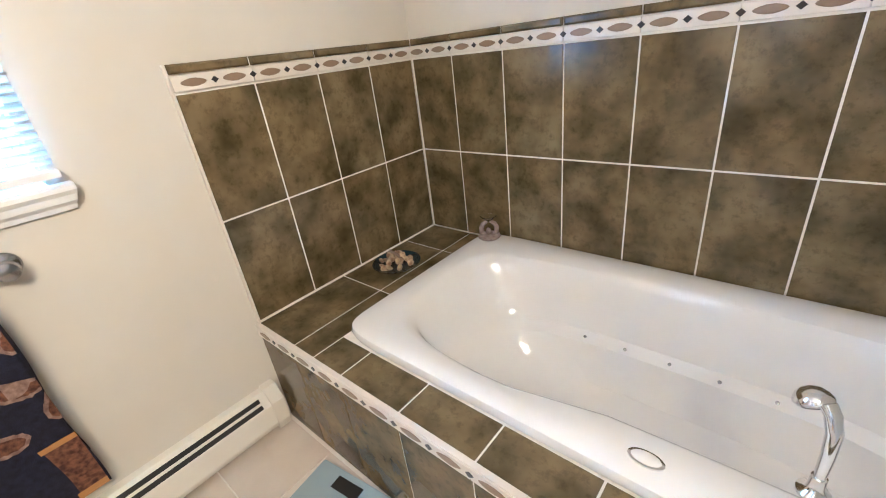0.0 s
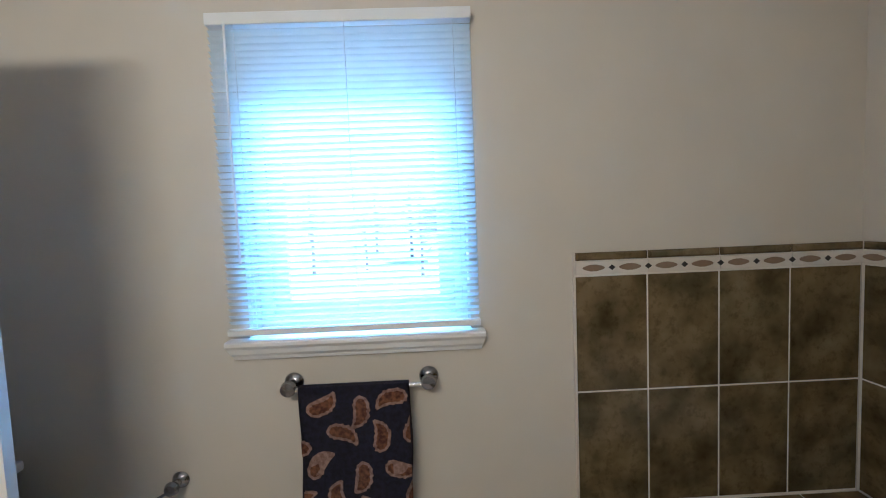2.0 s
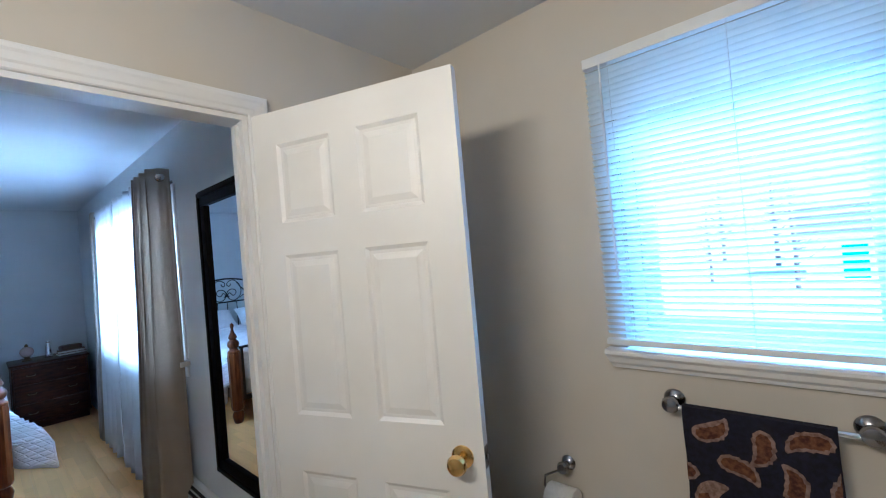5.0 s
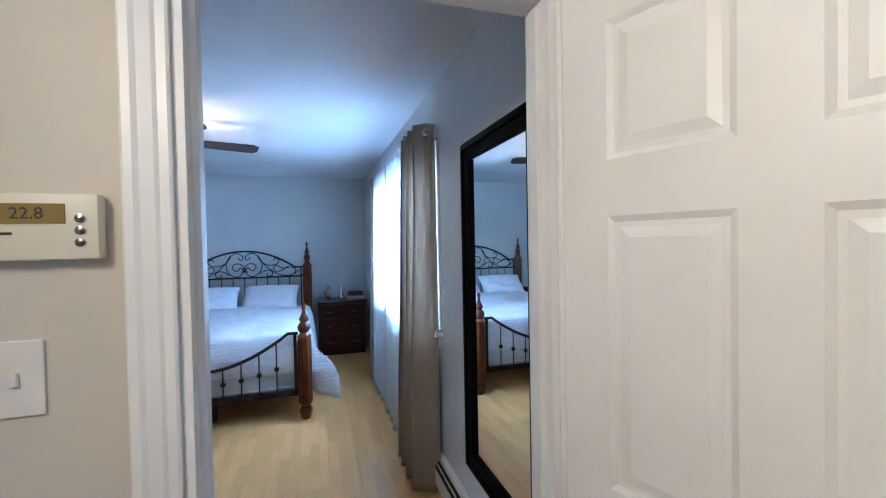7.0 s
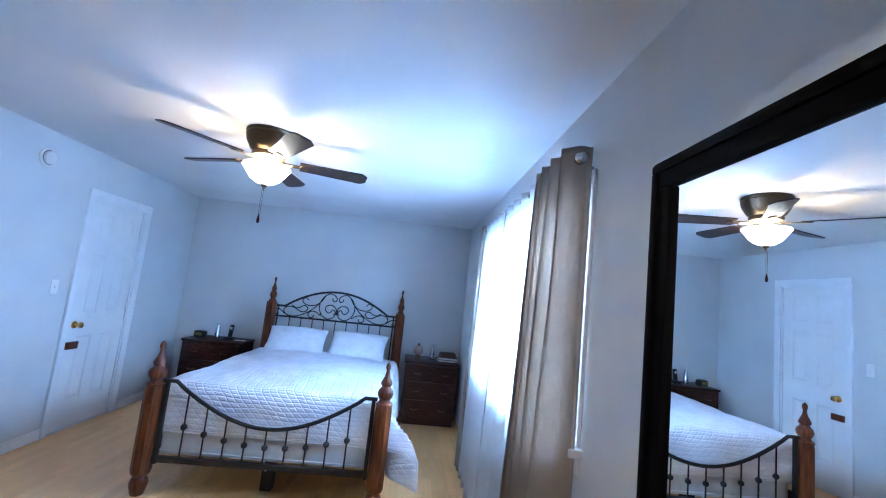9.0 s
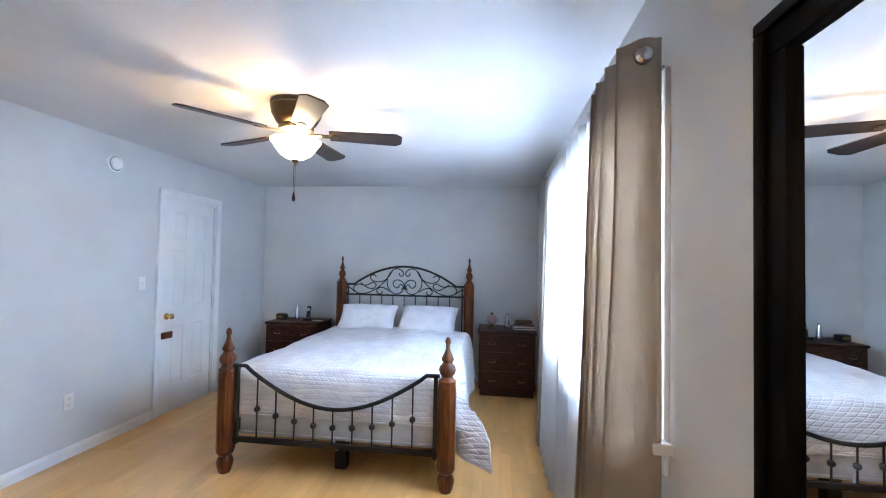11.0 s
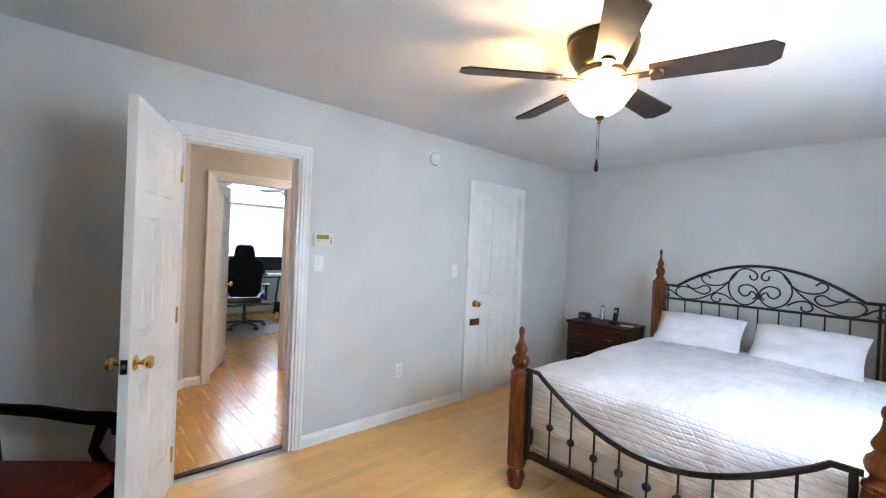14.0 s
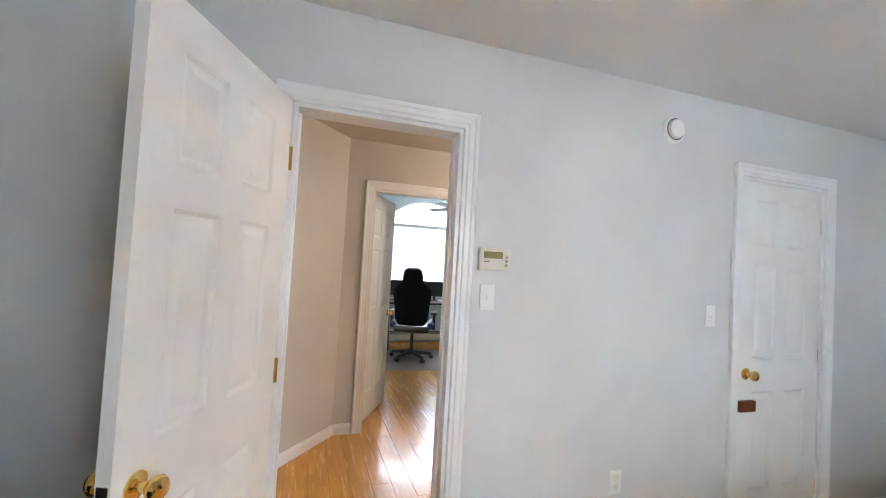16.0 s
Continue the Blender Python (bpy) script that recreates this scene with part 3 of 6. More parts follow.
def skirting(name, a, b, normal, material=TRIM, h=0.085):
    """A moulded skirting board from a to b on a wall, standing off along normal."""
    a, b, n2 = Vector((*a, 0)), Vector((*b, 0)), Vector((*normal, 0))
    bm = bmesh.new()
    prof = ((0, 0), (0.014, 0), (0.014, h * 0.7), (0.010, h * 0.82), (0.006, h), (0, h))
    rows = [[bm.verts.new(p + n2 * d + Vector((0, 0, z))) for d, z in prof] for p in (a, b)]
    for i in range(6):
        bm.faces.new((rows[0][i], rows[0][(i + 1) % 6], rows[1][(i + 1) % 6], rows[1][i]))
    bm.faces.new(rows[0]), bm.faces.new(rows[1])
    structure(name, bm, material, "white moulded skirting board", "skirting")


skirting("baseboard_1", (XL, HD1 + 0.07), (XL, CD0 - 0.07), (1, 0))
skirting("baseboard_2", (XL, CD1 + 0.07), (XL, YF), (1, 0))
skirting("baseboard_3", (XL + 0.015, YF), (-0.02, YF), (0, -1))
skirting("baseboard_4", (XL, PY + 0.02), (XL, HD0 - 0.07), (1, 0))
skirting("baseboard_5", (XL + 0.015, PY), (BD0 - 0.07, PY), (0, 1))
skirting("baseboard_6", (XH + 0.005, 3.19), (-4.715, 2.64), (0.634, 0.773))
skirting("baseboard_7", (XH, OD1 + 0.07), (XH, 7.2), (1, 0))
skirting("baseboard_8", (XH, 3.20), (XH, OD0 - 0.07), (1, 0))
structure("threshold_hall", box((XL - 0.13, HD0, -0.003), (XL - 0.08, HD1, 0.006), 0.002), DARK_WOOD, "narrow wooden threshold strip", "threshold")


def heater(name, axis, wall, out, a0, a1, label):
    ob = thing(name, (wall, a0, 0) if axis == "x" else (a0, wall, 0), label, "heater")
    prof = ((0.0, 0.035), (0.055, 0.035), (0.066, 0.06), (0.066, 0.150), (0.030, 0.205), (0.0, 0.205))

    def run(pr, lo, hi):
        bm = bmesh.new()
        rows = [[bm.verts.new((wall + out * d, p, z) if axis == "x" else (p, wall + out * d, z)) for d, z in pr] for p in (lo, hi)]
        k = len(pr)
        for i in range(k):
            bm.faces.new((rows[0][i], rows[0][(i + 1) % k], rows[1][(i + 1) % k], rows[1][i]))
        bm.faces.new(rows[0]), bm.faces.new(rows[1])
        return bm
    part("cover", run(prof, a0 + 0.05, a1 - 0.05), HEATER, ob)
    cap = ((0.0, 0.02), (0.062, 0.02), (0.071, 0.055), (0.071, 0.155), (0.034, 0.212), (0.0, 0.212))
    part("end_cap", run(cap, a0, a0 + 0.05), HEATER, ob)
    part("end_cap", run(cap, a1 - 0.05, a1), HEATER, ob)
    # the cover is closed: dark strips on it paint the shade of two vents
    for d, z in ((0.058, 0.1625), (0.043, 0.1855)):
        part("vent_slot_shade", run(((d + 0.0055, z - 0.0075), (d + 0.0085, z - 0.0060), (d - 0.0005, z + 0.0075), (d - 0.0035, z + 0.0060)), a0 + 0.08, a1 - 0.08), SLOT_SHADE, ob, "dark strip painted as the shade in a vent slot")
    return ob


heater("baseboard_heater", "x", XB, -1, -0.475, 0.80, "cream enamelled baseboard heater along the bathroom wall")
heater("baseboard_heater", "x", 0.0, -1, 1.66, 5.4, "cream enamelled baseboard heater under the wall mirror")
heater("baseboard_heater", "x", -9.2, 1, 2.9, 6.5, "cream enamelled baseboard heater under the office window")


# ---- windows ----
def sash(ob, axis_x, y0, y1, z0, z1, w=0.045, d=0.04, nm="window_frame"):
    for a, b in (((y0, z0), (y1, z0 + w)), ((y0, z1 - w), (y1, z1)), ((y0, z0 + w), (y0 + w, z1 - w)), ((y1 - w, z0 + w), (y1, z1 - w))):
        part(nm, box((axis_x, a[0], a[1]), (axis_x + d, b[0], b[1]), 0.004), VINYL, ob)


win = thing("window_1", (XB, 0.2, BZ0), "white vinyl bathroom window behind the blind", "window", "", "structure")
sash(win, XB + 0.10, BW0, BW1, BZ0 + 0.011, BZ1, 0.045, 0.06)
sash(win, XB + 0.115, BW0 + 0.045, BW1 - 0.045, BZ0 + 0.056, BZ1 - 0.045, 0.055, 0.03, "sash")
pane = part("pane", box((XB + 0.128, BW0 + 0.10, BZ0 + 0.11), (XB + 0.132, BW1 - 0.10, BZ1 - 0.10)), GLASS, win)
pane.visible_shadow = False
# moulded sill board
bm = bmesh.new()
prof = ((0.10, 1.110), (-0.046, 1.110), (-0.052, 1.104), (-0.052, 1.094), (-0.040, 1.082), (-0.034, 1.065), (-0.020, 1.054), (-0.016, 1.042), (0.0, 1.042), (0.0, 1.092), (0.10, 1.092))
rows = [[bm.verts.new((XB + d, y + (1 if k else -1) * (0.0 if d > 0 else -0.6 * min(0.02, max(0, (1.09 - z) * 0.5))), z)) for d, z in prof] for k, y in ((0, -0.202), (1, 0.645))]
for i in range(len(prof)):
    bm.faces.new((rows[0][i], rows[0][(i + 1) % len(prof)], rows[1][(i + 1) % len(prof)], rows[1][i]))
bm.faces.new(rows[0]), bm.faces.new(rows[1])
part("window_sill", bm, TRIM, win)

blind = thing("venetian_blind", (XB - 0.03, 0.22, 2.13), "white venetian blind, lowered and half open, glowing with daylight", "blind")
part("headrail", box((XB - 0.045, -0.188, 2.105), (XB - 0.008, 0.637, 2.142), 0.003), VINYL, blind)
bm = bmesh.new()
for j in range(5):
    w = -0.0125 + 0.025 * j / 4
    c = 0.0022 * (1 - (2 * j / 4 - 1) ** 2)
    for y in (-0.185, 0.634):
        bm.verts.new((w * math.cos(0.62) + c * math.sin(0.62), y, w * math.sin(0.62) * -1 + c * math.cos(0.62)))
bm.verts.ensure_lookup_table()
for j in range(4):
    bm.faces.new([bm.verts[i] for i in (2 * j, 2 * j + 1, 2 * j + 3, 2 * j + 2)])
slat_mesh = bpy.data.meshes.new("slat")
bm.to_mesh(slat_mesh)
bm.free()
slat_mesh.materials.append(SLAT)
z = 1.168
while z < 2.102:
    part("slat", slat_mesh, None, blind, at=pose(XB - 0.028, 0, z, random.uniform(-0.15, 0.15), random.uniform(-1.5, 1.5), 0))
    z += 0.0208
part("bottom_rail", box((XB - 0.042, -0.188, 1.127), (XB - 0.012, 0.637, 1.148), 0.004), VINYL, blind)
for y in (-0.13, 0.21, 0.55):
    for dx in (-0.041, -0.015):
        part("ladder_cord", tube([(XB + dx, y, 1.147), (XB + dx, y, 2.106)], 0.0009, 5), VINYL, blind)
part("tilt_wand", tube([(XB - 0.05, 0.575, 2.106), (XB - 0.052, 0.577, 1.72), (XB - 0.050, 0.575, 1.36)], 0.004, 8), VINYL, blind, "clear tilt wand", True)

win = thing("window_2", (0, 4.0, WZ0), "white bedroom window behind sheer curtains", "window", "", "structure")
sash(win, 0.10, WY0, WY1, WZ0, WZ1, 0.05, 0.06)
part("mullion", box((0.10, 4.07, WZ0 + 0.05), (0.16, 4.13, WZ1 - 0.05), 0.004), VINYL, win)
for y0, y1 in ((WY0 + 0.05, 4.07), (4.13, WY1 - 0.05)):
    pane = part("pane", box((0.128, y0, WZ0 + 0.05), (0.132, y1, WZ1 - 0.05)), GLASS, win)
    pane.visible_shadow = False
part("window_sill", box((-0.055, WY0 - 0.10, WZ0 - 0.035), (0.10, WY1 + 0.10, WZ0 - 0.002), 0.006), TRIM, win)
part("apron", box((-0.016, WY0 - 0.08, WZ0 - 0.105), (-0.001, WY1 + 0.08, WZ0 - 0.036), 0.005), TRIM, win)
for a, b in (((WY0 - 0.075, WZ0), (WY0 - 0.001, WZ1 + 0.075)), ((WY1 + 0.001, WZ0), (WY1 + 0.075, WZ1 + 0.075)), ((WY0 - 0.001, WZ1 + 0.001), (WY1 + 0.001, WZ1 + 0.075))):
    part("casing", box((-0.018, a[0], a[1]), (-0.001, b[0], b[1]), 0.004), TRIM, win)

# ---- bathroom: tub, deck and tiling ----
DZ = 0.47
structure("tub_deck", boxes(((-1.5, -0.535, 0.0), (XB - 0.012, -0.50, DZ - 0.004)), ((-1.5, YB, DZ - 0.03), (XB - 0.012, YB + 0.03, DZ - 0.004)),
          ((0.285, YB, 0.3), (XB - 0.012, -0.535, DZ - 0.004)), ((-1.5, -0.66, 0.3), (0.285, -0.535, DZ - 0.004))), GROUT, "grouted bed of the tub surround", "tub surround")
grout_wall = structure("tile_bed_window_wall", box((XB - 0.008, YB + 0.012, DZ - 0.012), (XB - 0.0005, -0.512, 1.340)), GROUT, "pale grout bed of the wall tiles", "wall tiles")
grout_back = structure("tile_bed_tub_wall", box((-1.5, YB + 0.0005, DZ - 0.012), (XB - 0.0085, YB + 0.008, 1.340)), GROUT, "pale grout bed of the wall tiles", "wall tiles")

bt = thing("bathtub", (-0.4, -0.98, 0.0), "white acrylic drop-in whirlpool bathtub in a tiled deck", "bathtub")


def loop(x0, x1, y0, y1, p, z, n=72, dip=0.0):
    cx, cy, rx, ry = (x0 + x1) / 2, (y0 + y1) / 2, (x1 - x0) / 2, (y1 - y0) / 2
    out = []
    for i in range(n):
        a = 2 * math.pi * i / n
        c, s = math.cos(a), math.sin(a)
        px, py = cx + rx * math.copysign(abs(c) ** (2 / p), c), cy + ry * math.copysign(abs(s) ** (2 / p), s)
        # the front rim widens into an armrest towards the middle
        k = min(1.0, max(0.0, (-0.25 - px) / 0.40))
        out.append(Vector((px, py - dip * max(0.0, (py - cy) / ry) * k * k * (3 - 2 * k), z)))
    return out


bm = bmesh.new()
TX0, TX1, TY0, TY1 = -1.40, 0.295, -1.497, -0.628
rings = [loop(TX0 + 0.004, TX1 - 0.004, TY0 + 0.004, TY1 - 0.004, 14, DZ + 0.002), loop(TX0, TX1, TY0, TY1, 14, DZ + 0.018), loop(TX0 + 0.004, TX1 - 0.004, TY0 + 0.004, TY1 - 0.004, 14, DZ + 0.034),
         loop(TX0 + 0.016, TX1 - 0.016, TY0 + 0.016, TY1 - 0.016, 12, DZ + 0.041), loop(TX0 + 0.075, TX1 - 0.085, TY0 + 0.115, TY1 - 0.066, 4.6, DZ + 0.040, dip=0.062),
         loop(TX0 + 0.10, TX1 - 0.11, TY0 + 0.13, TY1 - 0.08, 4.2, DZ + 0.032, dip=0.062), loop(TX0 + 0.115, TX1 - 0.13, TY0 + 0.142, TY1 - 0.094, 4.0, DZ + 0.005, dip=0.06),
         loop(TX0 + 0.14, TX1 - 0.19, TY0 + 0.16, TY1 - 0.115, 3.6, DZ - 0.12, dip=0.05), loop(TX0 + 0.155, TX1 - 0.235, TY0 + 0.175, TY1 - 0.13, 3.4, DZ - 0.20, dip=0.04),
         loop(TX0 + 0.175, TX1 - 0.27, TY0 + 0.215, TY1 - 0.165, 3.2, DZ - 0.225, dip=0.03), loop(TX0 + 0.20, TX1 - 0.32, TY0 + 0.23, TY1 - 0.185, 3.2, DZ - 0.30, dip=0.02),
         loop(TX0 + 0.25, TX1 - 0.42, TY0 + 0.275, TY1 - 0.225, 3.0, DZ - 0.355), loop(TX0 + 0.45, TX1 - 0.62, TY0 + 0.34, TY1 - 0.30, 2.6, DZ - 0.365)]
vr = [[bm.verts.new(p) for p in r] for r in rings]
for p, q in zip(vr, vr[1:]):
    for i in range(72):
        bm.faces.new((p[i], p[(i + 1) % 72], q[(i + 1) % 72], q[i]))
bm.faces.new(vr[-1])
shell = part("shell", bm, ACRYLIC, bt, smooth=True)
for i in range(7):
    x = -0.14 - 0.146 * i
    part("air_jet", lathe([(0.001, 0), (0.006, 0), (0.006, 0.003), (0.001, 0.004)], 10, pose(x, -1.300 + 0.003 * abs(i - 3), DZ - 0.2155, -35, 0, 0)), NICKEL, bt, "small dark air jet")
ov = part("air_control", lathe([(0.001, 0), (0.030, 0), (0.032, 0.004), (0.026, 0.007), (0.001, 0.008)], 24, pose(-0.66, -0.688, DZ + 0.0405) @ Matrix.Diagonal((1, 0.55, 1, 1))), ACRYLIC, bt, "oval air control cover", True)
part("control_ring", lathe([(0.0325, 0), (0.036, 0.0), (0.036, 0.004), (0.0325, 0.005)], 28, pose(-0.66, -0.688, DZ + 0.0408) @ Matrix.Diagonal((1, 0.55, 1, 1))), CHROME, bt, "chrome oval ring", True)
HX, HY, HZ = -0.915, -0.785, DZ + 0.041
hs = thing("hand_shower", (HX, HY, HZ), "chrome hand shower standing on the tub rim", "hand shower")
part("base", lathe([(0.001, 0), (0.026, 0), (0.026, 0.006), (0.018, 0.014), (0.013, 0.024), (0.012, 0.045), (0.001, 0.047)], 20, pose(HX, HY, HZ)), CHROME, hs, smooth=True)
part("handle", tube([(HX, HY, HZ + 0.04), (HX + 0.001, HY + 0.001, HZ + 0.10), (HX + 0.004, HY - 0.002, HZ + 0.150), (HX + 0.012, HY - 0.010, HZ + 0.178), (HX + 0.022, HY - 0.020, HZ + 0.190)], [0.009, 0.0105, 0.012, 0.013, 0.014], 14), CHROME, hs, smooth=True)
part("spray_head", lathe([(0.001, 0), (0.026, 0.002), (0.030, 0.007), (0.030, 0.014), (0.024, 0.024), (0.014, 0.032), (0.001, 0.035)], 24, pose(HX + 0.034, HY - 0.030, HZ + 0.170, 25, 25, 0)), CHROME, hs, smooth=True)
part("spray_face", lathe([(0.001, -0.002), (0.020, -0.002), (0.022, 0.001), (0.001, 0.001)], 20, pose(HX + 0.034, HY - 0.030, HZ + 0.170, 25, 25, 0)), NICKEL, hs, "grey nozzle face", True)

# dish of potpourri and a small glass figure in the corner of the deck
dish = thing("potpourri_dish", (0.475, -1.075, DZ), "dark teal dish heaped with dried potpourri on the deck", "dish")
part("dish", lathe([(0.001, 0), (0.052, 0), (0.064, 0.004), (0.100, 0.018), (0.106, 0.024), (0.099, 0.022), (0.058, 0.010), (0.001, 0.009)], 28, pose(0.475, -1.075, DZ + 0.001)), DISH, dish, smooth=True)
rnd = random.Random(4)
for i in range(26):
    a, r = rnd.uniform(0, 6.28), 0.070 * math.sqrt(rnd.random())
    m = pose(0.475 + r * math.cos(a), -1.075 + r * math.sin(a), DZ + 0.022 + 0.028 * (1 - r / 0.070) + rnd.uniform(0, 0.006), rnd.uniform(0, 180), rnd.uniform(0, 180), rnd.uniform(0, 180)) @ Matrix.Diagonal((1, 0.75, 0.55, 1))
    b2 = ball(rnd.uniform(0.014, 0.022), Matrix(), seg=8)
    for v in b2.verts:
        v.co *= 1 + 0.25 * noise.noise(v.co * 90 + Vector((i, 0, 0)))
    part("petal", moved(b2, m), SHELL, dish)
part("cinnamon_stick", tube([(0.46, -1.085, DZ + 0.05), (0.485, -1.055, DZ + 0.085)], 0.006, 8), OVAL, dish)
FM = pose(0.228, -1.432, DZ + 0.0415)
figure = thing("glass_figurine", FM, "frosted pinkish glass candle figure with a clear flared cup", "figurine")
part("foot", lathe([(0.001, 0), (0.046, 0), (0.051, 0.005), (0.049, 0.011), (0.038, 0.016), (0.022, 0.018), (0.001, 0.018)], 28, FM), AMBER_GLASS, figure, smooth=True)
for sx in (-1, 1):
    part("arm", moved(tube([(sx * 0.022, 0, 0.014), (sx * 0.033, 0.002, 0.030), (sx * 0.034, 0.0, 0.048), (sx * 0.026, -0.002, 0.064), (sx * 0.012, 0.0, 0.074), (sx * 0.003, 0, 0.077)], [0.011, 0.012, 0.0115, 0.010, 0.008, 0.005], 12), FM @ pose(0, 0, 0, 0, 0, 35)), AMBER_GLASS, figure, "curved frosted pink arm", True)
part("bud", moved(ball(0.012, Matrix.Translation((0.004, 0, 0.030)) @ Matrix.Diagonal((1, 1, 1.3, 1))), FM), AMBER_GLASS, figure, smooth=True)
part("cup", lathe([(0.001, 0.0775), (0.010, 0.0775), (0.016, 0.084), (0.028, 0.096), (0.037, 0.104), (0.034, 0.105), (0.025, 0.097), (0.013, 0.086), (0.001, 0.082)], 26, FM), GLASS, figure, "clear flared cup", True)

# towel bar and towel
TZ = 0.955
bar = thing("towel_bar", (XB, 0.21, TZ), "dark nickel towel bar with round posts under the window", "towel rail")
for y in (-0.008, 0.444):
    p = part("post", lathe([(0.001, 0), (0.030, 0), (0.033, 0.006), (0.028, 0.014), (0.014, 0.020), (0.013, 0.045), (0.022, 0.052), (0.026, 0.064), (0.022, 0.078), (0.001, 0.084)], 20, pose(XB - 0.0005, y, TZ - 0.0, 0, -90, 0)), NICKEL, bar, smooth=True)
part("rail", tube([(XB - 0.064, -0.03, TZ - 0.006), (XB - 0.064, 0.468, TZ - 0.006)], 0.0085, 12), CHROME, bar, smooth=True)
towel = thing("hand_towel", (XB - 0.064, 0.21, TZ), "navy towel with brown paisley drops and a gold-banded border", "towel")
TW0, TW1, TB = 0.056, 0.410, 0.287


def cloth(u, v):
    y = TW0 + (TW1 - TW0) * u
    s = v * 1.25
    if s < 0.662:
        zz, xx = TB + s, XB - 0.0765
    elif s < 0.702:
        a = (s - 0.662) / 0.04 * math.pi
        zz, xx = TZ - 0.006 + 0.0125 * math.sin(a), XB - 0.064 - 0.0125 * math.cos(a)
    else:
        zz, xx = TZ - 0.006 - (s - 0.702), XB - 0.0515
    k = min(1.0, max(0.0, (TZ - zz) / 0.3))
    return Vector((xx + 0.005 * k * math.sin(u * 9 + 1) * (1 if s < 0.68 else 0.3), y + 0.006 * k * math.sin(zz * 14), zz))


thicken(part("cloth", sheet(cloth, 24, 80), NAVY, towel, smooth=True), 0.007)


def front_x(y, z):
    k = min(1.0, max(0.0, (TZ - z) / 0.3))
    return XB - 0.0765 + 0.005 * k * math.sin((y - TW0) / (TW1 - TW0) * 9 + 1)


def flat_on_towel(pts, lift, material, nm):
    bm = bmesh.new()
    top = [bm.verts.new((front_x(y, z) - lift, y, z)) for y, z in pts]
    low = [bm.verts.new((front_x(y, z) - 0.0025, y, z)) for y, z in pts]
    bm.faces.new(top)
    for i in range(len(pts)):
        bm.faces.new((top[i], top[(i + 1) % len(pts)], low[(i + 1) % len(pts)], low[i]))
    bmesh.ops.triangulate(bm, faces=[f for f in bm.faces if len(f.verts) > 4])
    part(nm, bm, material, towel)


def paisley(cy, cz, ang, size, mirror):
    spine, left, right = [], [], []
    for i in range(15):
        s = i / 14
        x = 0.30 * math.sin(s * 1.9) ** 2 * mirror
        spine.append((x, -0.42 + s * 0.98, 0.30 * math.sqrt(max(0, 1 - ((s - 0.33) / 0.33) ** 2)) if s < 0.33 else 0.30 * (1 - ((s - 0.33) / 0.67) ** 1.25) + 0.035))
    for grow, lift, mat_, nm in ((1.0, 0.0046, PALE, "paisley_edge"), (0.68, 0.0054, RUST, "paisley")):
        pts = []
        for side in (1, -1):
            seq = spine if side > 0 else spine[::-1]
            for i, (x, zz, w) in enumerate(seq):
                wob = 1 + 0.10 * math.sin(i * 2.6)
                px, pz = x + side * w * wob * grow, -0.05 + (zz + 0.05) * (1 if grow == 1 else 0.78)
                pts.append((px, pz))
        out = []
        for px, pz in pts:
            y = cy + size * (px * math.cos(ang) - pz * math.sin(ang))
            zz = cz + size * (px * math.sin(ang) + pz * math.cos(ang))
            out.append((min(max(y, TW0 + 0.002), TW1 - 0.002), min(max(zz, 0.496), TZ)))
        flat_on_towel(out, lift, mat_, nm)


rnd = random.Random(11)
for r in range(4):
    for c in range(4):
        cy, cz = TW0 + 0.045 + 0.125 * c - (0.062 if r % 2 else 0.0), 0.905 - 0.108 * r - (0.018 if c % 2 else 0)
        if TW0 - 0.02 < cy < TW1 + 0.01:
            paisley(cy, cz, rnd.choice((-0.6, 0.5, 2.5, -2.4, 1.2)), 0.108, rnd.choice((1, -1)))
flat_on_towel([(TW0, 0.476), (TW1, 0.476), (TW1, 0.492), (TW0, 0.492)], 0.0052, GOLD, "gold_band")
flat_on_towel([(TW0, TB), (TW1, TB), (TW1, TB + 0.022), (TW0, TB + 0.022)], 0.0052, GOLD, "gold_band")
flat_on_towel([(TW0, TB + 0.022), (TW1, TB + 0.022), (TW1, 0.476), (TW0, 0.476)], 0.0046, RUST, "border")

# paper holder, toilet, scale, wall controls
tp = thing("toilet_paper_holder", (XB, 0.850, 0.632), "dark nickel paper holder with a half-used white roll", "paper holder")
part("post", lathe([(0.001, 0), (0.026, 0), (0.029, 0.006), (0.024, 0.014), (0.012, 0.020), (0.012, 0.040), (0.020, 0.046), (0.024, 0.056), (0.018, 0.068), (0.001, 0.072)], 20, pose(XB - 0.0005, 0.845, 0.637, 0, -90, 0)), NICKEL, tp, smooth=True)
part("arm", tube([(XB - 0.055, 0.845, 0.632), (XB - 0.066, 0.880, 0.617), (XB - 0.070, 0.915, 0.597), (XB - 0.070, 0.922, 0.557), (XB - 0.070, 0.910, 0.535), (XB - 0.070, 0.780, 0.535), (XB - 0.07, 0.770, 0.542)], 0.0045, 10), NICKEL, tp, smooth=True)
roll = part("roll", lathe([(0.020, 0), (0.052, 0.0), (0.054, 0.003), (0.054, 0.107), (0.052, 0.11), (0.020, 0.11), (0.019, 0.108), (0.019, 0.002)], 32, pose(XB - 0.070, 0.905, 0.520, 90, 0, 0)), PAPER, tp, smooth=True)
thicken(part("loose_sheet", sheet(lambda u, v: Vector((XB - 0.1245 - 0.004 * math.sin(v * 3), 0.795 + 0.11 * u, 0.520 - 0.075 * v - (0.012 * (1 - u) * v))), 6, 8), PAPER, tp), 0.0008)

wc = thing("toilet", (0.36, 1.11, 0), "white ceramic toilet with closed lid behind the door", "toilet")


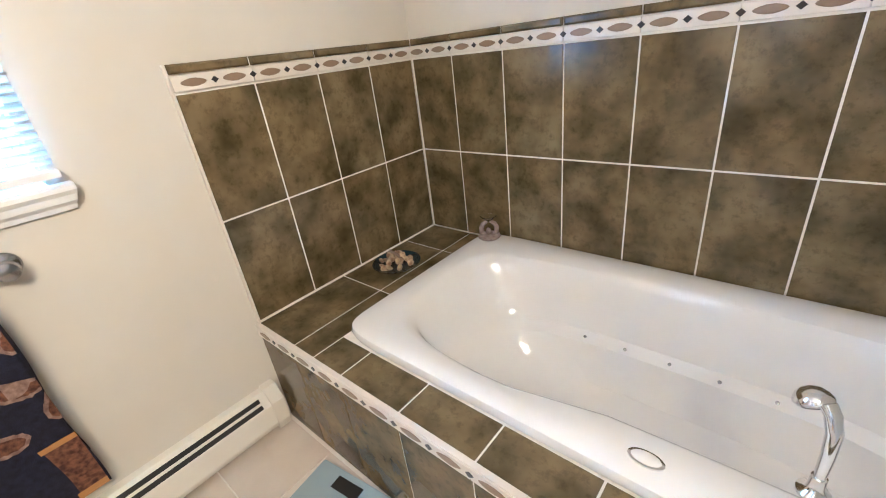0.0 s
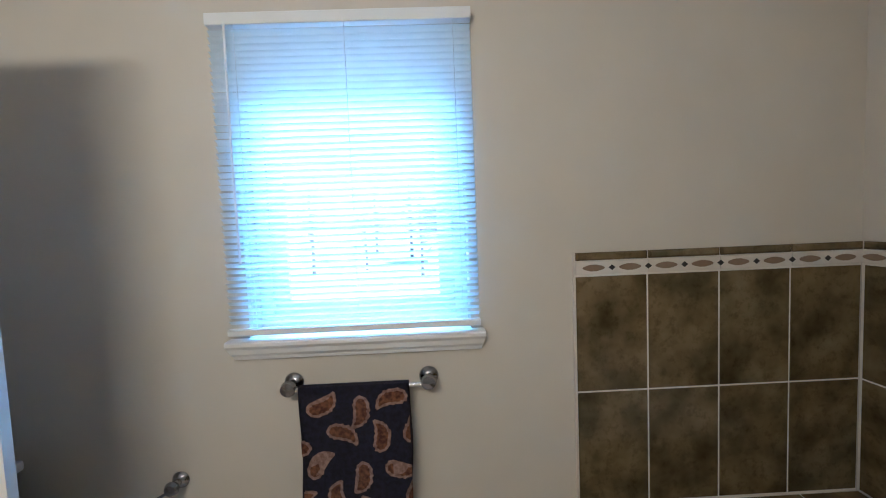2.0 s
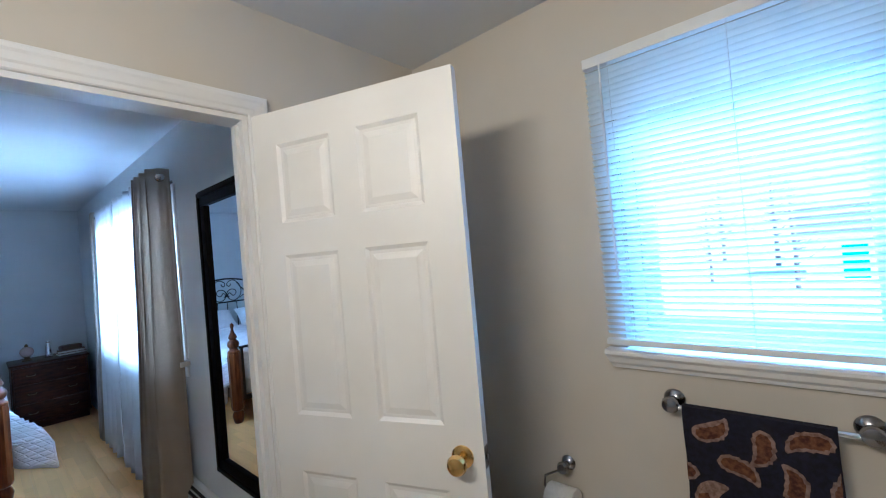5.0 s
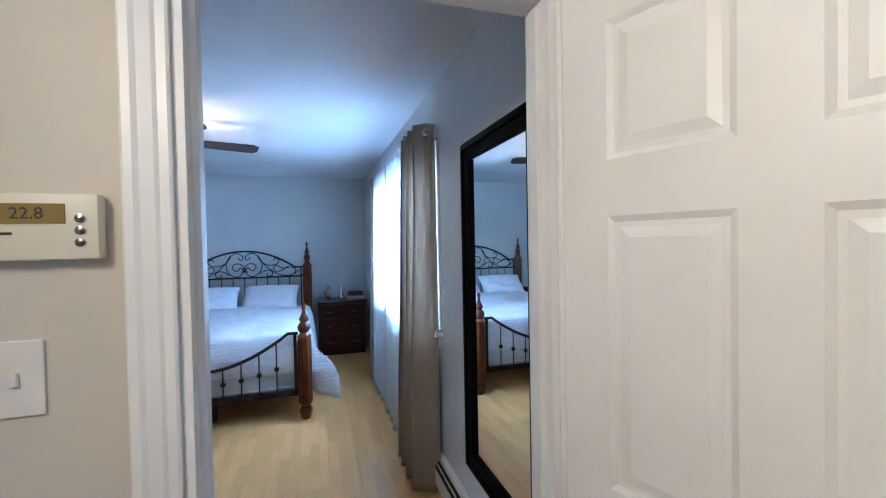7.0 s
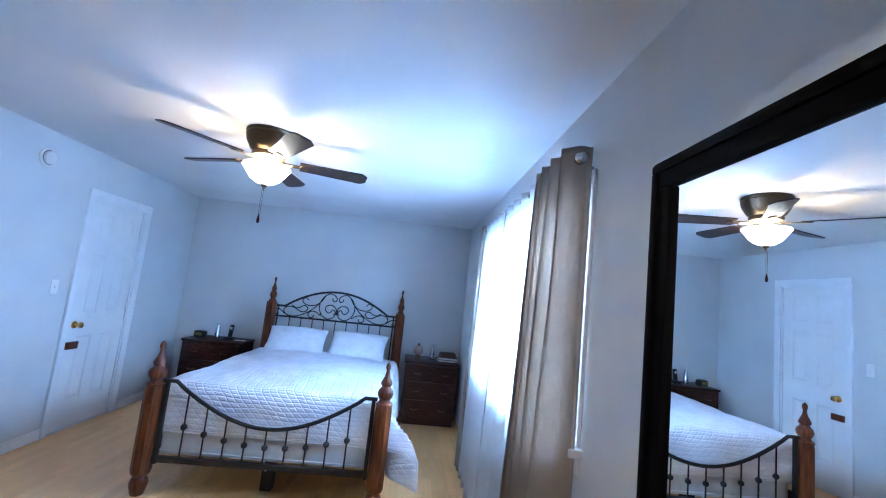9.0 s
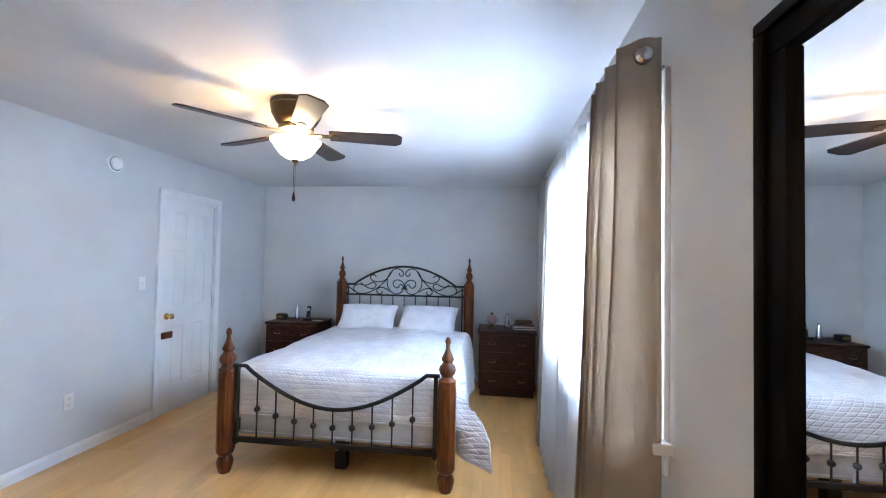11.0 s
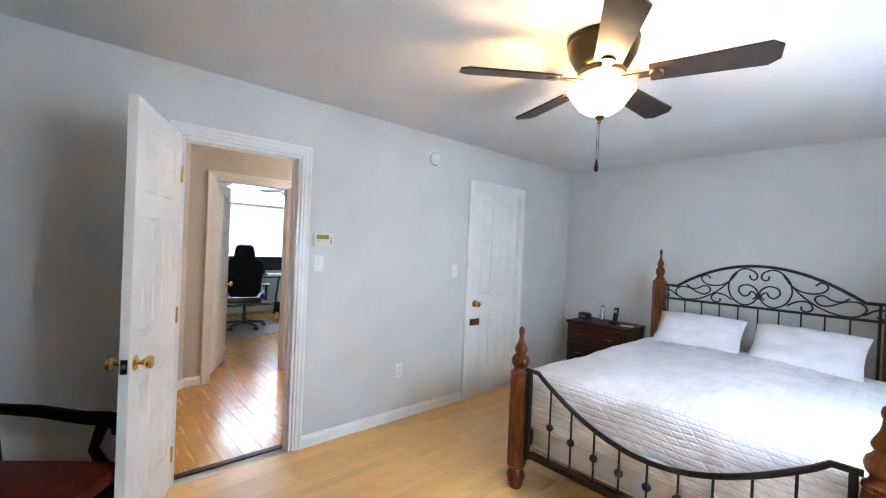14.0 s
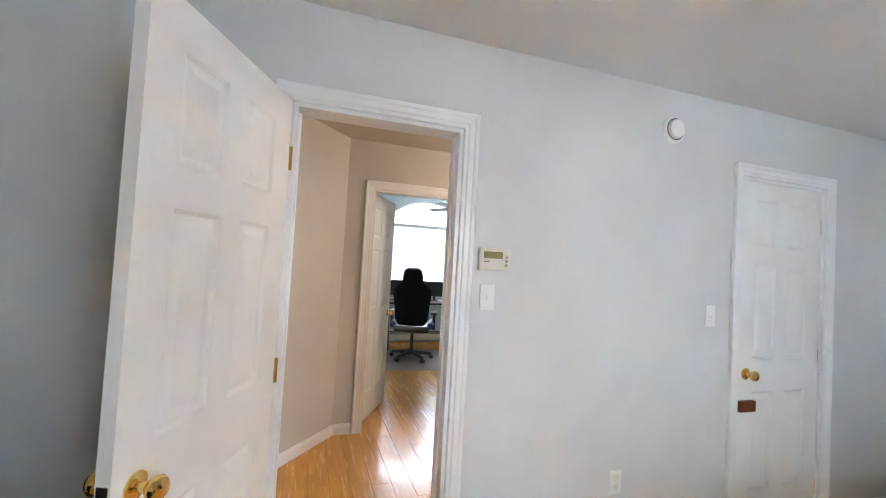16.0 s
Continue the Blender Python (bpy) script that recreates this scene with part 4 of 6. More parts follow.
def oval_loop(cx, cy, rx, ry, z, n=36, egg=0.0):
    return [Vector((cx + rx * math.cos(2 * math.pi * i / n), cy + ry * math.sin(2 * math.pi * i / n) * (1 + (egg if math.sin(2 * math.pi * i / n) < 0 else 0)), z)) for i in range(n)]


def loft(rings, material, name, parent):
    bm = bmesh.new()
    vr = [[bm.verts.new(p) for p in r] for r in rings]
    k = len(vr[0])
    for p, q in zip(vr, vr[1:]):
        for i in range(k):
            bm.faces.new((p[i], p[(i + 1) % k], q[(i + 1) % k], q[i]))
    bm.faces.new(vr[0]), bm.faces.new(vr[-1])
    return part(name, bm, material, parent, smooth=True)


loft([oval_loop(0.36, 1.09, 0.12, 0.20, 0.0), oval_loop(0.36, 1.09, 0.11, 0.19, 0.08), oval_loop(0.36, 1.06, 0.13, 0.20, 0.2), oval_loop(0.36, 1.01, 0.175, 0.23, 0.33), oval_loop(0.36, 1.01, 0.18, 0.235, 0.385)], CERAMIC, "bowl", wc)
loft([oval_loop(0.36, 1.01, 0.185, 0.24, 0.387), oval_loop(0.36, 1.01, 0.19, 0.245, 0.397), oval_loop(0.36, 1.01, 0.185, 0.24, 0.405)], CERAMIC, "seat", wc)
loft([oval_loop(0.36, 1.01, 0.186, 0.24, 0.407), oval_loop(0.36, 1.01, 0.188, 0.243, 0.417), oval_loop(0.36, 1.01, 0.16, 0.21, 0.428), oval_loop(0.36, 1.01, 0.05, 0.08, 0.432)], CERAMIC, "lid", wc)
part("tank", box((0.160, 1.295, 0.38), (0.560, 1.470, 0.74), 0.02), CERAMIC, wc, smooth=True)
part("tank_lid", box((0.150, 1.280, 0.742), (0.570, 1.477, 0.775), 0.01), CERAMIC, wc, smooth=True)
part("flush_lever", tube([(0.210, 1.293, 0.68), (0.210, 1.280, 0.68), (0.260, 1.275, 0.675)], 0.006, 8), CHROME, wc, smooth=True)

sc = thing("bathroom_scale", (0.135, -0.315, 0), "silver-blue glass bathroom scale with a dark display", "scale")
SM = pose(0.135, -0.315, 0, 0, 0, 8)
part("platform", moved(box((-0.155, -0.155, 0.012), (0.155, 0.155, 0.032), 0.008), SM), mk("blue_grey_glass", (0.34, 0.42, 0.46), 0.12, scale=6), sc, smooth=True)
part("display", moved(box((-0.055, -0.130, 0.0325), (0.055, -0.085, 0.0345), 0.0), SM), BLACK, sc, "dark display window")
part("printed_bar", moved(box((-0.10, 0.03, 0.0325), (-0.02, 0.045, 0.0335), 0.0), SM), INK, sc)
for sx in (-0.12, 0.12):
    for sy in (-0.12, 0.12):
        part("foot", lathe([(0.001, 0), (0.016, 0), (0.016, 0.012), (0.001, 0.0125)], 12, SM @ Matrix.Translation((sx, sy, 0))), BLACK, sc)


def thermostat(name, at, axis, out, label):
    """A wall thermostat: a flat box with a display and three buttons; axis is the wall's normal."""
    ob = thing(name, at, label, "thermostat")
    # local: u along the wall to the viewer's right, w off the wall
    base = Matrix.Translation(at) @ (pose(0, 0, 0, 90, 0, 90) if axis == "x" else pose(0, 0, 0, 90, 0, 0))
    part("body", moved(box((-0.075, -0.05, 0.0), (0.075, 0.05, 0.028), 0.006), base), ALMOND, ob, smooth=True)
    part("display", moved(box((-0.058, 0.004, 0.0283), (0.034, 0.034, 0.0295)), base), LCD, ob, "olive-yellow display")
    for i in range(3):
        part("button", lathe([(0.001, 0.028), (0.0065, 0.028), (0.0065, 0.031), (0.001, 0.032)], 12, base @ Matrix.Translation((0.052, 0.012 - i * 0.018, 0))), NICKEL, ob, "grey round button")
    part("label_bar", moved(box((-0.058, -0.012, 0.0283), (-0.03, -0.008, 0.029)), base), INK, ob)
    return ob, base


ob, base = thermostat("thermostat", (-1.105, PB, 1.528), "y", -1, "almond wall thermostat beside the bathroom door")
fc = bpy.data.curves.new("digits", "FONT")
fc.body, fc.size, fc.extrude, fc.align_x, fc.align_y = "22.8", 0.024, 0.0002, "CENTER", "CENTER"
fo = new("digits_source", fc)
dm = bpy.data.meshes.new_from_object(fo.evaluated_get(bpy.context.evaluated_depsgraph_get()))
bpy.data.objects.remove(fo)
dm.transform(base @ Matrix.Translation((-0.012, 0.019, 0.0300)))
dm.materials.append(INK)
part("digits", dm, None, ob)
thermostat("thermostat", (XL, 3.704, 1.473), "x", 1, "almond wall thermostat beside the hall door")


def switch(name, at, axis, label, outlet=False):
    ob = thing(name, at, label, "socket" if outlet else "light switch")
    base = Matrix.Translation(at) @ (pose(0, 0, 0, 90, 0, 90) if axis == "x" else pose(0, 0, 0, 90, 0, 0))
    part("plate", moved(box((-0.035, -0.0575, 0.0), (0.035, 0.0575, 0.006), 0.002), base), PLASTIC, ob)
    if outlet:
        for zz in (-0.024, 0.024):
            part("outlet", lathe([(0.001, 0.006), (0.015, 0.006), (0.015, 0.0075), (0.001, 0.008)], 16, base @ Matrix.Translation((0, zz, 0))), ALMOND, ob)
    else:
        part("toggle", moved(box((-0.005, -0.010, 0.006), (0.005, 0.010, 0.014), 0.002), base), PLASTIC, ob)
    return ob


switch("light_switch", (-1.15, PB, 1.30), "y", "white light switch below the bathroom thermostat")
switch("light_switch", (XL, 3.682, 1.303), "x", "white light switch below the bedroom thermostat")
switch("light_switch", (XL, 5.02, 1.24), "x", "white light switch beside the closet door")
switch("wall_outlet", (XL, 4.43, 0.41), "x", "white wall outlet near the skirting", True)


# ---- bedroom ----
det = thing("smoke_detector", (XL, 4.714, 2.222), "white round alarm disc on the bedroom wall", "smoke detector")
part("base", lathe([(0.001, 0), (0.072, 0), (0.072, 0.010), (0.066, 0.016), (0.001, 0.017)], 32, pose(XL, 4.714, 2.222, 0, 90, 0)), PLASTIC, det, smooth=True)
part("dome", lathe([(0.052, 0.012), (0.052, 0.024), (0.046, 0.034), (0.030, 0.038), (0.001, 0.039)], 32, pose(XL, 4.714, 2.222, 0, 90, 0)), PLASTIC, det, smooth=True)
part("grille_ring", lathe([(0.053, 0.017), (0.058, 0.017), (0.058, 0.0185), (0.053, 0.0185)], 32, pose(XL, 4.714, 2.222, 0, 90, 0)), NICKEL, det)

# the bed: turned posts, iron head and foot, mattress, quilt
BX0, BX1, BYF, BYH = -2.360, -0.820, 4.45, 6.585
bed = thing("four_post_bed", (-1.59, 5.52, 0), "double bed with turned brown posts and black iron scrollwork", "bed")


def post(x, y, top):
    f = top - 0.30
    foot = [(0.001, 0), (0.036, 0.0), (0.042, 0.012), (0.052, 0.05), (0.056, 0.075), (0.048, 0.10), (0.038, 0.118), (0.050, 0.128), (0.058, 0.142), (0.058, 0.155), (0.001, 0.156)]
    p = part("post", lathe([(0.001, 0.155), (0.062, 0.155), (0.062, f - 0.03), (0.058, f), (0.001, f)], 8, pose(x, y, 0, 0, 0, 22.5)), POST_WOOD, bed)
    part("post_foot", lathe(foot, 22, pose(x, y, 0)), POST_WOOD, p, smooth=True)
    fin = [(0.001, -0.004), (0.062, -0.004), (0.070, 0.004), (0.068, 0.018), (0.050, 0.030), (0.045, 0.045), (0.060, 0.062), (0.067, 0.085), (0.060, 0.108), (0.042, 0.124), (0.036, 0.135), (0.046, 0.146),
           (0.048, 0.158), (0.038, 0.178), (0.024, 0.20), (0.017, 0.222), (0.015, 0.245), (0.020, 0.255), (0.022, 0.268), (0.018, 0.285), (0.001, 0.30)]
    s = 0.72 if top > 1.2 else 1.0
    part("finial", lathe([(r * (0.62 if top > 1.2 else 0.84), zz) for r, zz in fin], 24, pose(x, y, f)), POST_WOOD, p, smooth=True)


for x in (BX0, BX1):
    post(x, BYF, 0.995)
    post(x, BYH, 1.525)
CX = (BX0 + BX1) / 2
foot = part("footboard", tube([(BX0 + 0.05, BYF, 0.735)] + [(BX0 + 0.05 + 0.085, BYF, 0.735)] + [(CX + 1.275 * (t - 0.5), BYF, 0.735 - 0.262 * math.sin(math.pi * min(1, max(0, t))) ** 0.92) for t in [i / 28 for i in range(1, 28)]] + [(BX1 - 0.05 - 0.085, BYF, 0.735), (BX1 - 0.05, BYF, 0.735)], 0.0135, 8), IRON, bed, "black iron foot rail", True)
for x in (BX0 + 0.075, BX1 - 0.075):
    part("side_stile", box((x - 0.013, BYF - 0.013, 0.20), (x + 0.013, BYF + 0.013, 0.735), 0.003), IRON, foot)
part("lower_rail", box((BX0 + 0.05, BYF - 0.013, 0.215), (BX1 - 0.05, BYF + 0.013, 0.25), 0.003), IRON, foot)
for i in range(9):
    t = (i + 1) / 10
    x = BX0 + 0.09 + (BX1 - BX0 - 0.18) * t
    k = (x - CX) / 1.275 + 0.5
    zt = 0.735 - 0.262 * math.sin(math.pi * min(1, max(0, k))) ** 0.92
    b2 = tube([(x, BYF, 0.245), (x, BYF, zt)], 0.0058, 8)
    zm = 0.245 + (zt - 0.245) * 0.47
    part("spindle", b2, IRON, foot)
    part("spindle_ball", ball(0.021, Matrix.Translation((x, BYF, zm))), IRON, foot, smooth=True)
head = part("headboard", tube([(BX0 + 0.05, BYH, 1.188), (BX0 + 0.13, BYH, 1.188)] + [(CX + 0.615 * math.cos(math.pi * (1 - i / 24)), BYH, 1.188 + 0.222 * (1 - math.cos(math.pi * (1 - i / 24)) ** 2)) for i in range(25)] + [(BX1 - 0.13, BYH, 1.188), (BX1 - 0.05, BYH, 1.188)], 0.0125, 8), IRON, bed, "black iron headboard arch", True)
part("middle_rail", tube([(BX0 + 0.05, BYH, 1.066), (BX1 - 0.05, BYH, 1.066)], 0.0105, 8), IRON, head)
part("lower_rail", tube([(BX0 + 0.05, BYH, 0.58), (BX1 - 0.05, BYH, 0.58)], 0.0105, 8), IRON, head)
for x in (BX0 + 0.078, BX1 - 0.078):
    part("side_stile", tube([(x, BYH, 0.55), (x, BYH, 1.188)], 0.009, 8), IRON, head)
for i in range(9):
    x = BX0 + 0.09 + (BX1 - BX0 - 0.18) * (i + 1) / 10
    part("spindle", tube([(x, BYH, 0.58), (x, BYH, 1.066)], 0.0058, 8), IRON, head)


def flowing(points, s, n=5):
    """A smooth bar through points given as (out from the middle, up from the rail), mirrored by s."""
    p = [Vector((CX + s * x, BYH, 1.066 + z)) for x, z in points]
    p = [2 * p[0] - p[1]] + p + [2 * p[-1] - p[-2]]
    out = []
    for a, b, c, d in zip(p, p[1:], p[2:], p[3:]):
        for k in range(n):
            t = k / n
            out.append(0.5 * (2 * b + (c - a) * t + (2 * a - 5 * b + 4 * c - d) * t * t + (3 * b - a - 3 * c + d) * t ** 3))
    return out + [p[-2]]


OVAL_BAR = ((0.064, 0.268), (0.061, 0.242), (0.039, 0.229), (0.016, 0.245), (0.018, 0.279), (0.053, 0.308), (0.107, 0.317), (0.164, 0.279), (0.203, 0.212), (0.210, 0.135), (0.178, 0.060), (0.107, 0.016), (0.044, 0.034), (0.007, 0.083))
INNER_CURL = ((0.007, 0.083), (0.011, 0.142), (0.062, 0.183), (0.123, 0.171), (0.137, 0.127), (0.103, 0.090), (0.069, 0.101), (0.053, 0.130), (0.028, 0.122), (0.016, 0.093), (0.039, 0.070))
UPPER_CURL = ((0.153, 0.286), (0.196, 0.216), (0.253, 0.170), (0.320, 0.155), (0.383, 0.167), (0.417, 0.201), (0.408, 0.233), (0.374, 0.241), (0.347, 0.216))
LEAF_BAR = ((0.203, 0.205), (0.271, 0.132), (0.347, 0.071), (0.431, 0.028), (0.520, 0.010), (0.596, 0.028), (0.625, 0.076), (0.587, 0.118), (0.516, 0.117), (0.436, 0.078), (0.383, 0.074), (0.349, 0.103), (0.354, 0.135), (0.395, 0.148), (0.436, 0.123), (0.489, 0.112), (0.538, 0.143))
LOWER_CURL = ((0.183, 0.045), (0.231, 0.078), (0.288, 0.092), (0.329, 0.070), (0.333, 0.033), (0.299, 0.012), (0.271, 0.027), (0.272, 0.052))
END_CURL = ((0.609, 0.032), (0.676, 0.078), (0.730, 0.070), (0.735, 0.031), (0.701, 0.016), (0.675, 0.031))
for s in (1, -1):
    for pts in (OVAL_BAR, INNER_CURL, UPPER_CURL, LEAF_BAR, LOWER_CURL, END_CURL):
        part("scroll", tube(flowing(pts, s), 0.0064, 7), IRON, head, smooth=True)
part("collar", ball(0.016, Matrix.Translation((CX, BYH, 1.152))), IRON, head, smooth=True)
for x in (BX0, BX1):
    part("side_rail", box((x - 0.012, BYF + 0.05, 0.22), (x + 0.012, BYH - 0.05, 0.31), 0.004), IRON, bed, "black iron side rail")
mat_ob = tagged(part("box_spring", box((BX0 + 0.06, BYF + 0.06, 0.235), (BX1 - 0.06, BYH - 0.05, 0.43), 0.025), TICKING, smooth=True), "pale box spring base in the bed frame", "box spring")
mt = tagged(part("mattress", box((BX0 + 0.055, BYF + 0.055, 0.432), (BX1 - 0.055, BYH - 0.045, 0.665), 0.05), TICKING, smooth=True), "white mattress on the box spring", "mattress")


def piping(owner, x0, x1, y0, y1, z, r=0.03):
    """A rounded welt round the edge of a mattress."""
    pts = []
    for cx, cy, a0 in ((x1 - r, y1 - r, 0), (x0 + r, y1 - r, 90), (x0 + r, y0 + r, 180), (x1 - r, y0 + r, 270)):
        pts += [(cx + r * math.cos(radians(a0 + 22.5 * k)), cy + r * math.sin(radians(a0 + 22.5 * k)), z) for k in range(5)]
    part("piping", tube(pts + pts[:1], 0.006, 6), LINEN, owner, "white corded piping", True)


for z in (0.47, 0.628):
    piping(mt, BX0 + 0.053, BX1 - 0.053, BYF + 0.053, BYH - 0.043, z)
for z in (0.262, 0.405):
    piping(mat_ob, BX0 + 0.058, BX1 - 0.058, BYF + 0.058, BYH - 0.048, z)
part("support_leg", box((CX - 0.04, BYF + 0.16, 0.0), (CX + 0.04, BYF + 0.24, 0.235), 0.005), IRON, bed, "black centre support leg")
part("cross_bar", box((BX0 + 0.05, BYF + 0.06, 0.18), (BX1 - 0.05, BYF + 0.09, 0.212), 0.004), IRON, bed)

QT, QW = 0.705, 0.745


def quilt(u, v):
    sx = -QW - 0.33 + (2 * QW + 0.33 + 0.52) * u
    sy = BYF - 0.285 + (6.32 - BYF + 0.285) * v
    hx, hy = max(0.0, abs(sx) - QW), max(0.0, BYF + 0.10 - sy)
    sg = 1 if sx > 0 else -1
    drop = max(hx, hy) + 0.22 * min(hx, hy)
    rnd_x = 0.055 * (1 - math.exp(-hx / 0.05))
    rnd_y = 0.075 * (1 - math.exp(-hy / 0.085))
    x = CX + sg * (min(abs(sx), QW) + rnd_x * (0.5 if sg < 0 else 1.0) + (0.10 * hx if sg > 0 else 0.0) + 0.5 * hy * min(1, hx * 4) * (1 if sg > 0 else 0))
    y = max(sy, BYF + 0.10) - rnd_y + (0.0 if hy == 0 else 0.0)
    ease = 0.03 if hx > hy else 0.085
    z = QT - max(0.0, drop - ease * (1 - math.exp(-drop / ease)))
    wv = math.sin(sy * 11 + 1.3 * math.sin(sy * 4)) * 0.022 * min(1.0, hx / 0.25)
    x += wv * (1 if sg > 0 else 0.4)
    soft = noise.noise(Vector((sx * 3.1, sy * 2.6, 0.3))) * 0.016 + noise.noise(Vector((sx * 8, sy * 7, 2))) * 0.006
    crown = 0.035 * (1 - (min(abs(sx), QW) / QW) ** 2) * min(1, max(0, (sy - BYF) / 0.5))
    z += (soft + crown) * (1 if drop == 0 else math.exp(-drop * 6))
    if drop > 0.05:
        y += 0.012 * math.sin(sx * 16) * min(1, hy * 6) * 0.3
    return Vector((x, y, max(z, 0.06)))


qo = tagged(part("quilt", sheet(quilt, 96, 110), QUILT, smooth=True), "white stitched quilt draped over the bed", "quilt")
thicken(qo, 0.014)
part("hem", tube([quilt(1.0, i / 60) for i in range(61)], 0.009, 6), LINEN, qo, "stitched hem binding", True)
part("hem", tube([quilt(i / 60, 0.0) for i in range(61)], 0.009, 6), LINEN, qo, "stitched hem binding", True)
thicken(tagged(part("fabric_tie", sheet(lambda u, v: Vector((CX - 0.03 + 0.018 * u + 0.05 * v * v, BYF + 0.03 - 0.02 * v, 0.40 - 0.20 * v)), 3, 10), LINEN), "white fabric tie hanging at the bed's foot", "fabric tie"), 0.002)


def pillow(cx, cy, cz, w, h, t, m):
    bm = bmesh.new()
    n = 22
    for s in (1, -1):
        g = {}
        for i in range(n + 1):
            for j in range(n + 1):
                a, b = 2 * i / n - 1, 2 * j / n - 1
                k = max(0.0, (1 - abs(a) ** 3.2)) ** 0.55 * max(0.0, (1 - abs(b) ** 3.2)) ** 0.55
                pinch = 1 - 0.05 * (a * a * (1 - b * b) + b * b * (1 - a * a)) * 1.2
                nz = noise.noise(Vector((a * 2.2 + cx, b * 2.2, s))) * 0.02
                g[i, j] = bm.verts.new(m @ Vector((a * w / 2 * pinch, b * h / 2 * pinch, s * (t / 2 * k + 0.004) + nz * k)))
        for i in range(n):
            for j in range(n):
                bm.faces.new((g[i, j], g[i + 1, j], g[i + 1, j + 1], g[i, j + 1]))
    bmesh.ops.remove_doubles(bm, verts=bm.verts, dist=0.009)
    return bm


for x, a, lab in ((-1.945, 3, "white pillow in a creased cotton sham"), (-1.255, -4, "white pillow in a creased cotton sham")):
    p = part("pillow", pillow(x, 0, 0, 0.65, 0.40, 0.17, pose(x, 6.30, 0.825, 42, 0, a)), LINEN, smooth=True)
    tagged(p, lab, "pillow", "pillows on the bed")


def nightstand(x0, x1, y0, y1, label):
    ob = thing("nightstand", ((x0 + x1) / 2, (y0 + y1) / 2, 0), label, "nightstand", "nightstands beside the bed")
    part("carcass", box((x0 + 0.015, y0 + 0.015, 0.075), (x1 - 0.015, y1, 0.688), 0.006), DARK_WOOD, ob)
    part("top", box((x0, y0, 0.689), (x1, y1, 0.715), 0.008), DARK_WOOD, ob, smooth=True)
    part("plinth", box((x0 + 0.03, y0 + 0.035, 0.0), (x1 - 0.03, y1 - 0.02, 0.074), 0.004), DARK_WOOD, ob)
    for z0, z1 in ((0.09, 0.285), (0.295, 0.49), (0.50, 0.678)):
        d = part("drawer", box((x0 + 0.03, y0 - 0.004, z0), (x1 - 0.03, y0 + 0.014, z1), 0.006), DARK_WOOD, ob)
        for fx in (0.25, 0.75):
            xx = x0 + (x1 - x0) * fx
            part("drawer_pull", tube([(xx - 0.035, y0 - 0.004, (z0 + z1) / 2), (xx - 0.025, y0 - 0.024, (z0 + z1) / 2 - 0.008), (xx + 0.025, y0 - 0.024, (z0 + z1) / 2 - 0.008), (xx + 0.035, y0 - 0.004, (z0 + z1) / 2)], 0.004, 8), BRONZE, d, "aged bronze pull", True)
    return ob


nightstand(-3.27, -2.60, 6.45, 6.91, "dark cherry nightstand with three drawers near the closet door")
nightstand(-0.705, -0.055, 6.38, 6.91, "dark cherry nightstand with three drawers beside the curtains")


def cone(x, y):
    ob = thing("steel_cruet", (x, y, 0.715), "brushed silver conical bottle on the nightstand", "bottle")
    part("body", lathe([(0.001, 0), (0.034, 0), (0.035, 0.005), (0.030, 0.05), (0.020, 0.12), (0.016, 0.15), (0.001, 0.151)], 24, pose(x, y, 0.7155)), SILVER, ob, smooth=True)
    part("cap", lathe([(0.001, 0.151), (0.013, 0.151), (0.012, 0.158), (0.018, 0.166), (0.018, 0.176), (0.010, 0.184), (0.001, 0.185)], 20, pose(x, y, 0.7155)), CHROME, ob, smooth=True)


cone(-2.99, 6.72)
cone(-0.375, 6.66)
radio = thing("clock_radio", (-3.14, 6.62, 0.715), "small black rounded clock radio on the nightstand", "clock radio")
part("body", moved(box((-0.065, -0.045, 0.0), (0.065, 0.045, 0.085), 0.028), pose(-3.14, 6.62, 0.716, 0, 0, -12)), BLACK, radio, smooth=True)
part("dial", moved(box((-0.045, -0.0475, 0.03), (0.045, -0.044, 0.06), 0.0), pose(-3.14, 6.62, 0.716, 0, 0, -12)), LCD, radio)
ph = thing("cordless_phone", (-2.82, 6.66, 0.715), "black cordless phone standing in its charging base", "telephone")
part("base", moved(box((-0.045, -0.05, 0.0), (0.045, 0.05, 0.035), 0.012), pose(-2.82, 6.66, 0.716)), BLACK, ph, smooth=True)
part("handset", moved(box((-0.023, -0.016, 0.0), (0.023, 0.016, 0.155), 0.010), pose(-2.82, 6.665, 0.738, -12, 0, 0)), BLACK, ph, smooth=True)
part("screen", moved(box((-0.014, -0.0175, 0.095), (0.014, -0.0155, 0.13), 0.0), pose(-2.82, 6.665, 0.738, -12, 0, 0)), SILVER, ph)
tagged(part("note_paper", moved(box((-0.06, -0.04, 0.0), (0.06, 0.04, 0.004)), pose(-2.69, 6.66, 0.7165, 0, 0, 10)), PAPER), "small white folded note on the nightstand", "paper")
globe = thing("glass_globe", (-0.55, 6.64, 0.715), "pale glass globe ornament on a brass foot", "ornament")
part("foot", lathe([(0.001, 0), (0.045, 0), (0.048, 0.010), (0.030, 0.022), (0.022, 0.035), (0.034, 0.048), (0.001, 0.05)], 24, pose(-0.55, 6.64, 0.7155)), BRONZE, globe, smooth=True)
part("globe", ball(0.058, Matrix.Translation((-0.55, 6.64, 0.7155 + 0.098)), seg=22), FROST, globe, smooth=True)
part("figure", lathe([(0.001, 0.152), (0.014, 0.153), (0.018, 0.165), (0.010, 0.18), (0.001, 0.186)], 14, pose(-0.55, 6.64, 0.7155)), BRONZE, globe, smooth=True)
z = 0.7165
